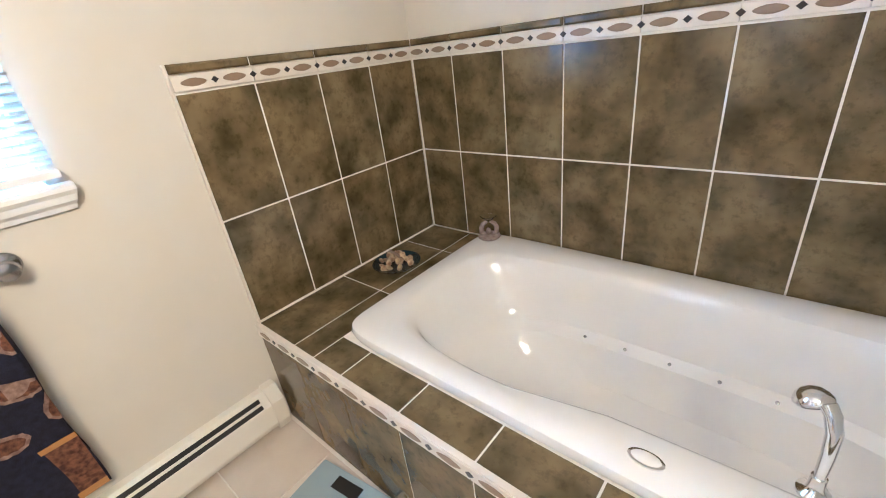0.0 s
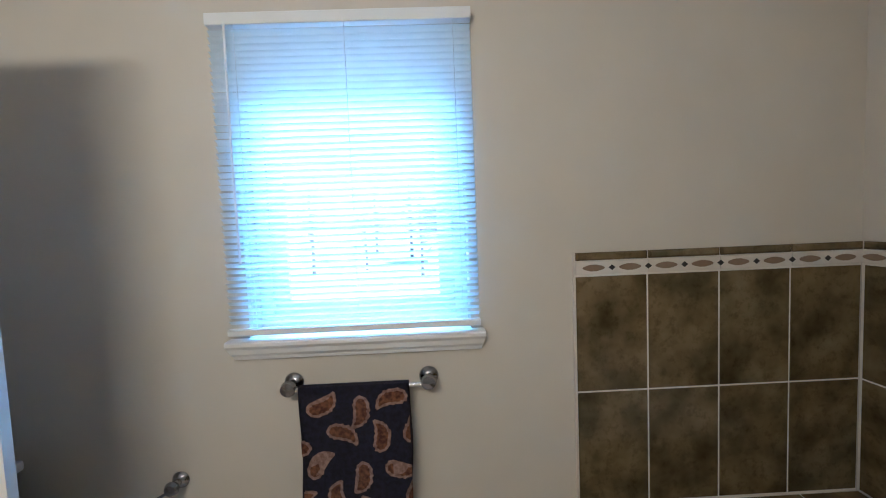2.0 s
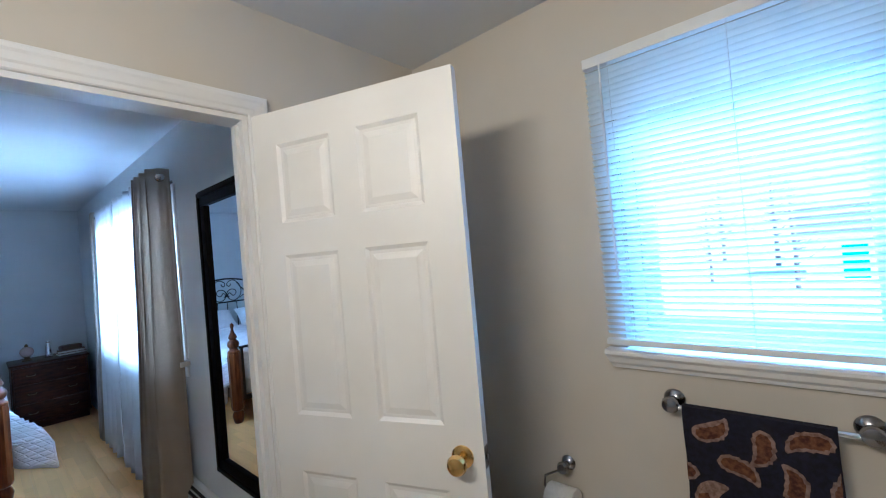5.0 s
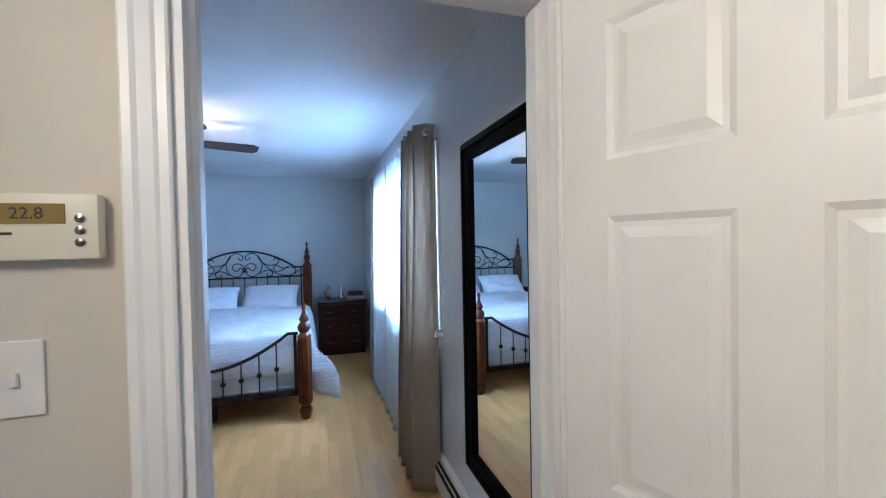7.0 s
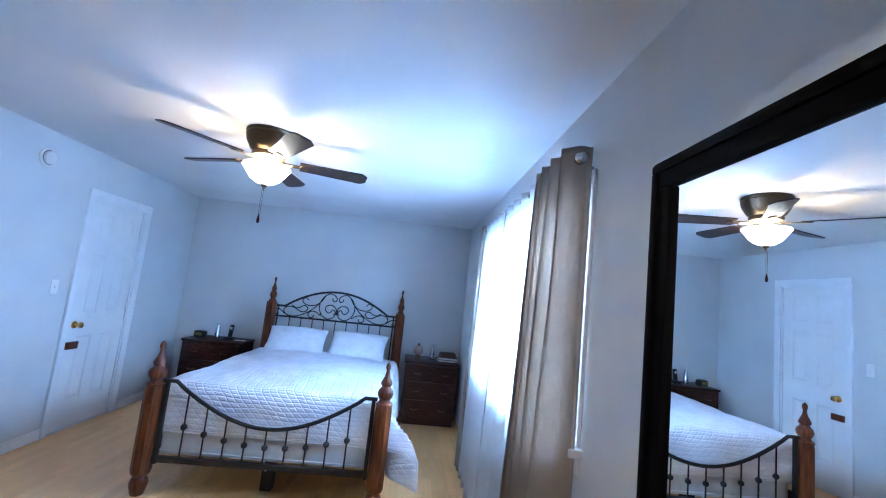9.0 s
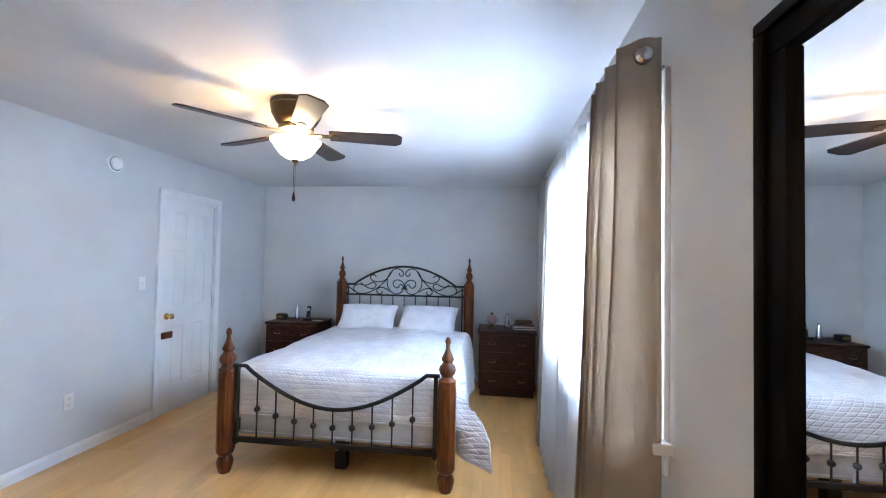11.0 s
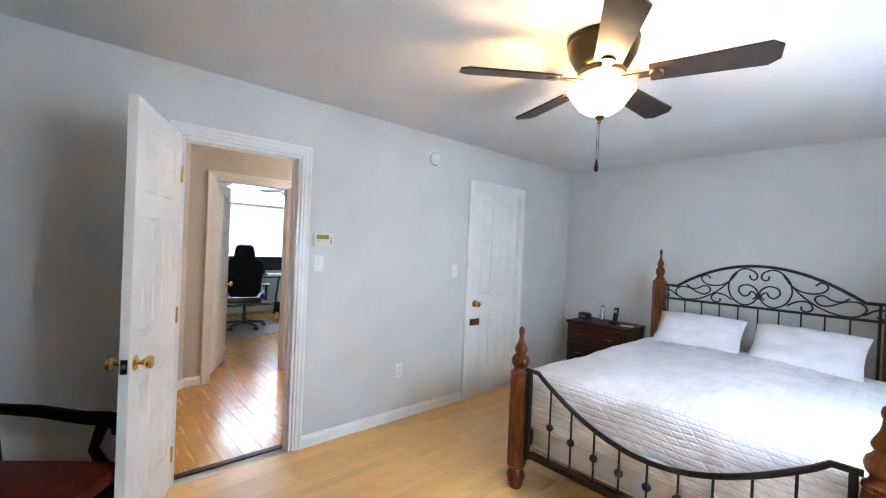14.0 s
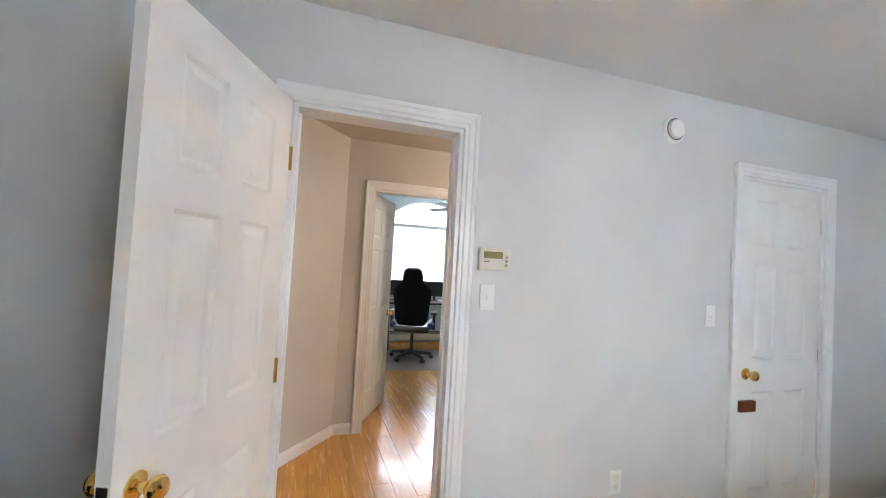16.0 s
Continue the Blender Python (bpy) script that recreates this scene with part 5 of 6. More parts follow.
for w, d, h, a, mt in ((0.25, 0.17, 0.022, 4, PAPER), (0.24, 0.165, 0.026, -3, BOOK)):
    bk = thing("book", (-0.185, 6.62, z), "hardback book lying in a stack on the nightstand", "book", "books on the nightstand")
    m = pose(-0.185, 6.62, z, 0, 0, a)
    part("cover", moved(boxes(((-w / 2, -d / 2, 0), (w / 2, d / 2, 0.003)), ((-w / 2, -d / 2, h - 0.003), (w / 2, d / 2, h)), ((-w / 2, d / 2 - 0.003, 0.003), (w / 2, d / 2, h - 0.003))), m), BOOK, bk)
    part("pages", moved(box((-w / 2 + 0.004, -d / 2 + 0.004, 0.003), (w / 2 - 0.004, d / 2 - 0.004, h - 0.003)), m), PAPER, bk)
    z += h + 0.001
bx = part("leather_box", moved(box((-0.095, -0.065, 0.0), (0.095, 0.065, 0.055), 0.018), pose(-0.19, 6.62, z, 0, 0, 8)), BOOK, smooth=True)
tagged(bx, "small brown leather box on a stack of books", "box")

# ceiling fan with lit bowl
FX, FY = -1.755, 4.151
fan = thing("ceiling_fan", (FX, FY, H), "bronze hugger ceiling fan, five dark blades, lit glass bowl", "ceiling fan")
part("housing", lathe([(0.001, H - 0.001), (0.155, H - 0.001), (0.158, H - 0.012), (0.152, H - 0.022), (0.156, H - 0.030), (0.146, H - 0.075), (0.118, H - 0.125), (0.098, H - 0.140), (0.105, H - 0.150), (0.105, H - 0.170), (0.060, H - 0.180), (0.001, H - 0.181)], 40, pose(FX, FY, 0)), BRONZE, fan, smooth=True)
part("light_fitter", lathe([(0.001, H - 0.182), (0.040, H - 0.182), (0.034, H - 0.190), (0.014, H - 0.196), (0.012, H - 0.230), (0.001, H - 0.231)], 24, pose(FX, FY, 0)), BRONZE, fan, smooth=True)
bowl_ob = part("bowl", lathe([(0.146, H - 0.228), (0.150, H - 0.236), (0.138, H - 0.250), (0.122, H - 0.275), (0.094, H - 0.312), (0.055, H - 0.338), (0.020, H - 0.347), (0.004, H - 0.348), (0.004, H - 0.342), (0.052, H - 0.331), (0.088, H - 0.306), (0.116, H - 0.270), (0.132, H - 0.247), (0.140, H - 0.236)], 40, pose(FX, FY, 0)), LAMP_GLASS, fan, "glowing cream glass bowl", True)
part("bowl_finial", lathe([(0.001, H - 0.385), (0.008, H - 0.38), (0.006, H - 0.372), (0.016, H - 0.362), (0.022, H - 0.352), (0.020, H - 0.3485), (0.001, H - 0.348)], 20, pose(FX, FY, 0)), BRONZE, fan, smooth=True)
for dx in (0.006, -0.004):
    part("pull_chain", tube([(FX + dx, FY - 0.01, H - 0.375), (FX + dx, FY - 0.01, H - 0.55)], 0.0014, 5), BRONZE, fan)
part("pull_knob", lathe([(0.001, 0), (0.008, 0.006), (0.010, 0.02), (0.006, 0.045), (0.003, 0.058), (0.001, 0.06)], 12, pose(FX, FY - 0.01, H - 0.607)), DARK_WOOD, fan, smooth=True)
for i in range(5):
    m = pose(FX, FY, H - 0.186, 0, 0, 16.5 + 72 * i)
    bl = bmesh.new()
    outline = []
    for k in range(13):
        t = k / 12
        outline.append((0.20 + 0.45 * t, 0.056 + 0.018 * t if t < 0.94 else (0.056 + 0.018 * t) * (0.86 if t < 1 else 0.55)))
    pts = [(x, w) for x, w in outline] + [(x, -w) for x, w in reversed(outline)]
    rot = pose(0, 0, 0, -12, 0, 0)
    top = [bl.verts.new(m @ rot @ Vector((x, y, 0.004))) for x, y in pts]
    low = [bl.verts.new(m @ rot @ Vector((x, y, -0.004))) for x, y in pts]
    bl.faces.new(top), bl.faces.new(low)
    for k in range(len(pts)):
        bl.faces.new((top[k], top[(k + 1) % len(pts)], low[(k + 1) % len(pts)], low[k]))
    bob = part("blade", bl, BLADE_TOP, fan, "dark walnut blade")
    part("blade_arm", moved(box((0.085, -0.018, -0.010), (0.21, 0.018, -0.001), 0.003), m @ rot), BRONZE, bob)
    part("arm_medallion", lathe([(0.001, -0.012), (0.026, -0.012), (0.030, -0.008), (0.030, -0.0045), (0.001, -0.0045)], 20, m @ rot @ Matrix.Translation((0.225, 0, 0))), BRONZE, bob, smooth=True)

# wall mirror
mir = thing("wall_mirror", (-0.02, 2.26, 1.17), "tall wall mirror in a broad black wooden frame", "mirror")
MY0, MY1, MZ0, MZ1, MW = 1.899, 2.616, 0.40, 1.960, 0.085
for a, b in (((MY0, MZ0), (MY1, MZ0 + MW)), ((MY0, MZ1 - MW), (MY1, MZ1)), ((MY0, MZ0 + MW), (MY0 + MW, MZ1 - MW)), ((MY1 - MW, MZ0 + MW), (MY1, MZ1 - MW))):
    bm = box((-0.030, a[0], a[1]), (-0.002, b[0], b[1]), 0.006)
    part("frame_bar", bm, BLACK_WOOD, mir, smooth=True)
for a, b in (((MY0 + 0.012, MZ0 + 0.012), (MY1 - 0.012, MZ0 + 0.038)), ((MY0 + 0.012, MZ1 - 0.038), (MY1 - 0.012, MZ1 - 0.012)), ((MY0 + 0.012, MZ0 + 0.038), (MY0 + 0.038, MZ1 - 0.038)), ((MY1 - 0.038, MZ0 + 0.038), (MY1 - 0.012, MZ1 - 0.038))):
    part("raised_bead", box((-0.042, a[0], a[1]), (-0.0305, b[0], b[1]), 0.005), BLACK_WOOD, mir, smooth=True)
part("glass", box((-0.014, MY0 + MW - 0.004, MZ0 + MW - 0.004), (-0.010, MY1 - MW + 0.004, MZ1 - MW + 0.004)), MIRROR, mir, "silvered mirror glass")

# curtains
rod = thing("curtain_rod", (-0.09, 4.05, 2.14), "dark metal curtain rod with ball finials", "curtain rod")
RZ = 2.125
part("rod", tube([(-0.085, 3.10, RZ), (-0.085, 5.30, RZ)], 0.0105, 10), NICKEL, rod, smooth=True)
for y, s in ((3.10, -1), (5.30, 1)):
    part("finial", lathe([(0.001, 0), (0.013, 0), (0.013, 0.012), (0.008, 0.018), (0.020, 0.028), (0.026, 0.042), (0.020, 0.056), (0.001, 0.064)], 18, pose(-0.085, y, RZ, 90 * -s, 0, 0)), SILVER, rod, smooth=True)
for y in (3.14, 5.26):
    part("bracket", tube([(-0.002, y, RZ - 0.02), (-0.05, y, RZ - 0.02), (-0.085, y, RZ - 0.012)], 0.007, 8), NICKEL, rod, smooth=True)
    part("bracket_plate", lathe([(0.001, 0), (0.022, 0), (0.022, 0.005), (0.001, 0.006)], 16, pose(-0.001, y, RZ - 0.02, 0, -90, 0)), NICKEL, rod)


def curtain(name, y0, y1, top, bottom, folds, amp, x0, material, label, seed, thick=0.0016, spread=0.0):
    def f(u, v):
        zz = top + (bottom - top) * v
        loose = 0.55 + 0.55 * v
        a = 2 * math.pi * folds * u + 0.7 * math.sin(5 * u + seed) + 0.25 * v * math.sin(3 * u + seed)
        y = y0 + (y1 - y0) * u + spread * v * (u - 0.5) + 0.012 * math.sin(2 * a) + 0.02 * noise.noise(Vector((u * 4, v * 3, seed)))
        x = x0 + amp * loose * math.sin(a) * (1 + 0.25 * noise.noise(Vector((u * 6, v * 2, seed + 5)))) - 0.02 * v
        if v > 0.93:
            zz += 0.012 * math.sin(a * 1.0 + seed)
        k = max(0.0, 1 - u / 0.07) if name == "drape" else 0.0
        x = x * (1 - k) - 0.03 * k
        return Vector((min(x, -0.025), y, zz))
    ob = thing(name, (x0, (y0 + y1) / 2, bottom), label, "curtain", "bedroom curtains")
    panel = part("panel", sheet(f, int(folds * 22), 44), material, ob, smooth=True)
    thicken(panel, thick)
    for i in range(int(folds * 2)):
        u = (i + 0.5) / (folds * 2)
        p = f(u, 0.03)
        part("grommet", lathe([(0.017, -0.003), (0.025, -0.003), (0.025, 0.003), (0.017, 0.003)], 18, pose(-0.085, p.y, RZ, 90, 0, 0)), NICKEL, ob, smooth=True)
    return ob, f


tp_ob, tf = curtain("drape", 3.06, 3.53, 2.185, 0.02, 4, 0.062, -0.11, TAUPE, "taupe damask grommet drape hanging to the floor", 1.0, 0.003, 0.03)
curtain("drape", 5.12, 5.27, 2.185, 0.02, 2, 0.036, -0.105, TAUPE, "taupe damask grommet drape gathered to the window's end", 2.0, 0.003)
curtain("sheer_curtain", 3.50, 4.36, 2.165, 0.035, 4.5, 0.045, -0.10, SHEER, "white sheer voile curtain glowing with daylight", 3.0)
curtain("sheer_curtain", 4.34, 5.14, 2.165, 0.035, 4.5, 0.045, -0.10, SHEER, "white sheer voile curtain with a ruffled hem", 4.0)
for k, zz in enumerate((1.78, 1.50, 1.22, 0.95, 0.68, 0.42)):
    for u in (0.20, 0.60):
        v = (2.185 - zz) / 2.165
        p = tf(u, v)
        q = tf(u + 0.02, v)
        tan = (q - p).normalized()
        nrm = tan.cross(Vector((0, 0, 1))).normalized()
        if nrm.x > 0:
            nrm = -nrm
        bm = bmesh.new()
        for a in range(5):
            ang = math.radians(-60 + 30 * a)
            c = p + nrm * 0.0026 + tan * 0.022 * math.sin(ang) + Vector((0, 0, 0.022 * math.cos(ang)))
            mm = Matrix.Translation(c) @ Matrix((tan, nrm, Vector((0, 0, 1)))).transposed().to_4x4() @ pose(0, 0, 0, 0, math.degrees(ang), 0) @ Matrix.Diagonal((0.005, 0.0009, 0.013, 1))
            bmesh.ops.create_uvsphere(bm, u_segments=8, v_segments=6, radius=1, matrix=mm)
        part("woven_motif", bm, TAUPE_LIGHT, tp_ob)

# carved armchair in the corner
ch = thing("carved_armchair", (-2.97, 2.19, 0), "tall carved dark armchair with oxblood leather seat and back", "armchair")
CM = pose(-2.97, 2.19, 0, 0, 0, -38)   # local +y is where it faces
for x in (-0.25, 0.25):
    part("front_leg", moved(tube([(x, 0.25, 0.0), (x, 0.255, 0.06), (x, 0.24, 0.20), (x, 0.25, 0.40)], [0.028, 0.022, 0.027, 0.034], 12), CM), BLACK_WOOD, ch, smooth=True)
    part("back_leg", moved(tube([(x, -0.30, 0.0), (x, -0.26, 0.25), (x, -0.25, 0.46), (x * 0.98, -0.29, 0.80), (x * 0.96, -0.35, 1.08)], [0.024, 0.026, 0.030, 0.028, 0.026], 12), CM), BLACK_WOOD, ch, smooth=True)
    part("armrest", moved(tube([(x * 1.06, -0.27, 0.70), (x * 1.12, -0.10, 0.685), (x * 1.16, 0.08, 0.655), (x * 1.18, 0.17, 0.650), (x * 1.18, 0.215, 0.635), (x * 1.18, 0.22, 0.605), (x * 1.18, 0.20, 0.60)], [0.022, 0.026, 0.028, 0.032, 0.034, 0.030, 0.022], 12), CM), BLACK_WOOD, ch, smooth=True)
    part("arm_support", moved(tube([(x * 1.08, 0.20, 0.42), (x * 1.15, 0.12, 0.52), (x * 1.17, 0.15, 0.62)], [0.026, 0.020, 0.024], 10), CM), BLACK_WOOD, ch, smooth=True)
part("seat_rail", moved(box((-0.28, -0.27, 0.36), (0.28, 0.28, 0.42), 0.015), CM), BLACK_WOOD, ch, smooth=True)
part("seat_cushion", moved(box((-0.265, -0.25, 0.421), (0.265, 0.275, 0.49), 0.032), CM), LEATHER, ch, "oxblood leather seat", True)
part("back_panel", moved(box((-0.225, -0.02, 0.0), (0.225, 0.02, 0.48), 0.016), CM @ pose(0, -0.268, 0.58, 12, 0, 0)), LEATHER, ch, "oxblood leather back", True)
part("lower_back_rail", moved(box((-0.26, -0.022, -0.03), (0.26, 0.012, 0.0), 0.006), CM @ pose(0, -0.268, 0.58, 12, 0, 0)), BLACK_WOOD, ch)
part("top_back_rail", moved(box((-0.26, -0.022, 0.48), (0.26, 0.016, 0.53), 0.008), CM @ pose(0, -0.268, 0.58, 12, 0, 0)), BLACK_WOOD, ch)
bm = bmesh.new()
for k in range(9):
    a = math.pi * k / 8
    ball(0.038 + 0.012 * math.sin(a), CM @ pose(0, -0.268, 0.58, 12, 0, 0) @ Matrix.Translation((0.15 * -math.cos(a), -0.004, 0.53 + 0.055 * math.sin(a))) @ Matrix.Diagonal((1, 0.5, 0.9, 1)), bm=bm, seg=10)
part("carved_crest", bm, BLACK_WOOD, ch, "carved leafy crest", True)

# dark dresser along the bathroom wall
dr = thing("dresser", (-1.86, 1.9, 0), "long black-brown dresser along the partition wall", "dresser")
DX0, DX1, DY0, DY1, DH = -2.46, -1.065, 1.645, 2.175, 0.945
part("carcass", box((DX0 + 0.02, DY0, 0.08), (DX1 - 0.02, DY1 - 0.02, DH - 0.03), 0.005), BLACK_WOOD, dr)
part("top", box((DX0, DY0 - 0.01, DH - 0.029), (DX1, DY1, DH), 0.007), BLACK_WOOD, dr, smooth=True)
part("plinth", box((DX0 + 0.04, DY0 + 0.02, 0), (DX1 - 0.04, DY1 - 0.05, 0.079), 0.003), BLACK_WOOD, dr)
for c in range(2):
    for r in range(4):
        x0 = DX0 + 0.03 + c * 0.665
        d = part("drawer", box((x0, DY1 - 0.022, 0.095 + r * 0.199), (x0 + 0.65, DY1 - 0.004, 0.285 + r * 0.199), 0.005), BLACK_WOOD, dr)
        for fx in (0.15, 0.455):
            part("drawer_pull", lathe([(0.001, 0), (0.012, 0), (0.008, 0.012), (0.015, 0.022), (0.001, 0.028)], 12, pose(x0 + fx, DY1 - 0.004, 0.19 + r * 0.199, -90, 0, 0)), NICKEL, d, "dark metal pull", True)
tagged(part("jewellery_box", box((-1.56, 1.84, DH + 0.001), (-1.37, 2.02, DH + 0.075), 0.012), BLACK_WOOD, smooth=True), "small black box on the dresser top", "box")


# ---- office seen through the hall ----
win = thing("window_3", (-9.2, 4.95, OZ0), "bright arched office window with a fanlight", "window", "", "structure")
sash(win, -9.33, OW0, OW1, OZ0, 2.12, 0.05, 0.05)
pane = part("pane", box((-9.312, OW0 + 0.05, OZ0 + 0.05), (-9.308, OW1 - 0.05, 2.07)), GLASS, win)
pane.visible_shadow = False
part("window_sill", box((-9.2, OW0 - 0.06, OZ0 - 0.03), (-9.15, OW1 + 0.06, OZ0 - 0.001), 0.005), TRIM, win)
for a, b in (((OW0 - 0.07, OZ0), (OW0 - 0.001, 2.12)), ((OW1 + 0.001, OZ0), (OW1 + 0.07, 2.12))):
    part("casing", box((-9.2, a[0], a[1]), (-9.182, b[0], b[1]), 0.004), TRIM, win)
ob2 = thing("venetian_blind", (-9.17, 4.95, 2.10), "white venetian blind lowered over the office window", "blind")
part("headrail", box((-9.19, OW0 + 0.0, 2.075), (-9.15, OW1 - 0.0, 2.115), 0.003), VINYL, ob2)
sm = bpy.data.meshes.new("slat")
bm = box((-0.0245, OW0 + 0.01, -0.001), (0.0245, OW1 - 0.01, 0.001))
bm.to_mesh(sm)
bm.free()
sm.materials.append(SLAT_DENSE)
for i in range(23):
    part("slat", sm, None, ob2, at=pose(-9.168, 0, 1.16 + 0.0415 * i, 0, 62, 0))
part("bottom_rail", box((-9.19, OW0 + 0.01, 1.122), (-9.148, OW1 - 0.01, 1.14), 0.004), VINYL, ob2)

desk = thing("office_desk", (-8.65, 4.75, 0), "dark desk with slanted metal legs below the office window", "desk")
part("desktop", box((-8.98, 4.12, 0.755), (-8.38, 5.42, 0.78), 0.004), BLACK, desk)
for y in (4.22, 5.32):
    for s in (-1, 1):
        part("leg", tube([(-8.68 + s * 0.06, y, 0.755), (-8.68 + s * 0.26, y, 0.0)], 0.018, 8), BLACK, desk)
for y in (4.42, 5.08):
    mo = thing("monitor", (-8.82, y, 0.78), "wide black computer monitor seen from the door", "monitor", "monitors on the desk")
    part("screen", box((-8.84, y - 0.32, 0.86), (-8.80, y + 0.32, 1.12), 0.006), BLACK, mo)
    part("stand", tube([(-8.85, y, 0.795), (-8.86, y, 0.95)], 0.02, 10), BLACK, mo)
    part("stand_base", box((-8.93, y - 0.12, 0.781), (-8.76, y + 0.12, 0.795), 0.004), BLACK, mo)
tagged(part("keyboard", box((-8.56, 4.40, 0.781), (-8.42, 4.85, 0.802), 0.005), SILVER), "pale keyboard on the office desk", "keyboard")
tagged(part("paper_stack", box((-8.62, 5.06, 0.781), (-8.42, 5.36, 0.82), 0.004), PAPER), "stack of white papers on the desk", "papers")

oc = thing("office_chair", (-7.90, 4.47, 0), "black and blue high-backed gaming chair on castors", "office chair")
OM = pose(-7.90, 4.47, 0, 0, 0, 70)   # local +y is where it faces
for k in range(5):
    m = OM @ pose(0, 0, 0, 0, 0, 72 * k + 20)
    part("base_arm", moved(tube([(0.03, 0, 0.105), (0.18, 0, 0.09), (0.31, 0, 0.075)], [0.03, 0.024, 0.018], 10), m), BLACK, oc, smooth=True)
    part("castor", lathe([(0.001, -0.024), (0.03, -0.024), (0.032, -0.012), (0.032, 0.012), (0.03, 0.024), (0.001, 0.024)], 16, m @ Matrix.Translation((0.31, 0, 0.032)) @ pose(0, 0, 0, 90, 0, 0)), BLACK, oc, smooth=True)
part("gas_lift", moved(tube([(0, 0, 0.09), (0, 0, 0.25), (0, 0, 0.42)], [0.032, 0.026, 0.02], 12), OM), BLACK, oc, smooth=True)
part("seat", moved(box((-0.26, -0.25, 0.42), (0.26, 0.27, 0.53), 0.045), OM), BLACK, oc, smooth=True)
for x in (-0.27, 0.27):
    part("seat_bolster", moved(tube([(x, -0.22, 0.53), (x, 0.05, 0.54), (x, 0.25, 0.53)], 0.045, 10), OM), BLUE_VINYL, oc, "blue seat bolster", True)
    part("armrest", moved(boxes(((x * 1.16 - 0.02, -0.03, 0.45), (x * 1.16 + 0.02, 0.03, 0.68)), ((x * 1.16 - 0.045, -0.13, 0.681), (x * 1.16 + 0.045, 0.14, 0.71))), OM), BLACK, oc)
bk = bmesh.new()
prof = [(0.20, 0.0), (0.24, 0.08), (0.25, 0.25), (0.27, 0.40), (0.27, 0.50), (0.22, 0.58), (0.15, 0.63), (0.14, 0.72), (0.12, 0.79), (0.08, 0.81)]
rows = []
for w, zz in prof:
    rows.append([bk.verts.new(OM @ pose(0, -0.25, 0.55, 9, 0, 0) @ Vector((x * w, y - 0.03 * (1 - x * x) * (1 if y < 0 else -0.2), zz))) for x, y in ((-1, 0.0), (-0.85, 0.05), (0.0, 0.035), (0.85, 0.05), (1, 0.0), (0.85, -0.05), (0, -0.06), (-0.85, -0.05))])
for p, q in zip(rows, rows[1:]):
    for i in range(8):
        bk.faces.new((p[i], p[(i + 1) % 8], q[(i + 1) % 8], q[i]))
bk.faces.new(rows[0]), bk.faces.new(rows[-1])
part("backrest", bk, CHAIR_BLACK, oc, "black winged backrest", True)
tagged(part("floor_mat", box((-8.55, 3.95, 0.0), (-7.25, 5.05, 0.006), 0.002), mk("taupe_mat", (0.30, 0.24, 0.20), 0.6, scale=30)), "thin taupe mat under the office chair", "mat")

ob3 = thing("guest_bed", (-7.4, 5.75, 0), "low dark bed frame in the office", "bed")
part("frame", box((-8.30, 5.10, 0.16), (-6.75, 7.1, 0.34), 0.01), BLACK_WOOD, ob3)
for x in (-8.23, -6.82):
    for y in (5.19, 7.0):
        part("leg", box((x - 0.03, y - 0.03, 0), (x + 0.03, y + 0.03, 0.16), 0.004), BLACK_WOOD, ob3)
tagged(part("guest_mattress", box((-8.27, 5.12, 0.341), (-6.78, 7.08, 0.56), 0.05), LINEN, smooth=True), "white sheeted mattress on the office bed", "mattress")
thicken(tagged(part("blue_throw", sheet(lambda u, v: Vector((-7.22 - 0.62 * u + 0.02 * math.sin(v * 9), 5.09 + max(0, v - 0.22) * 1.9, 0.585 + 0.01 * math.sin(u * 14 + v * 6) - max(0, 0.22 - v) * 1.6)), 24, 30), BLUE_CLOTH, smooth=True), "bright blue throw over the end of the bed", "blanket"), 0.02)
of = thing("ceiling_fan", (-7.5, 4.98, 2.8), "black office ceiling fan with a small lamp", "ceiling fan")
part("downrod", tube([(-7.5, 4.98, 2.8), (-7.5, 4.98, 2.3)], 0.012, 8), BLACK, of)
part("motor", lathe([(0.001, 0), (0.07, 0.0), (0.10, 0.03), (0.11, 0.07), (0.08, 0.12), (0.001, 0.13)], 24, pose(-7.5, 4.98, 2.18)), BLACK, of, smooth=True)
part("lamp", lathe([(0.001, 0), (0.05, 0.005), (0.075, 0.03), (0.08, 0.055), (0.001, 0.056)], 20, pose(-7.5, 4.98, 2.122)), FROST, of, smooth=True)
for k in range(4):
    part("blade", moved(box((0.09, -0.06, 0), (0.55, 0.06, 0.008), 0.003), pose(-7.5, 4.98, 2.24, 0, 0, 35 + 90 * k) @ pose(0, 0, 0, 10, 0, 0)), BLACK, of)

# ---- outside ----
structure("ground", sheet(lambda u, v: Vector((-1500 + 3000 * u, -1500 + 3000 * v, -2.9)), 2, 2), SNOW, "pale open ground around the house", "ground")


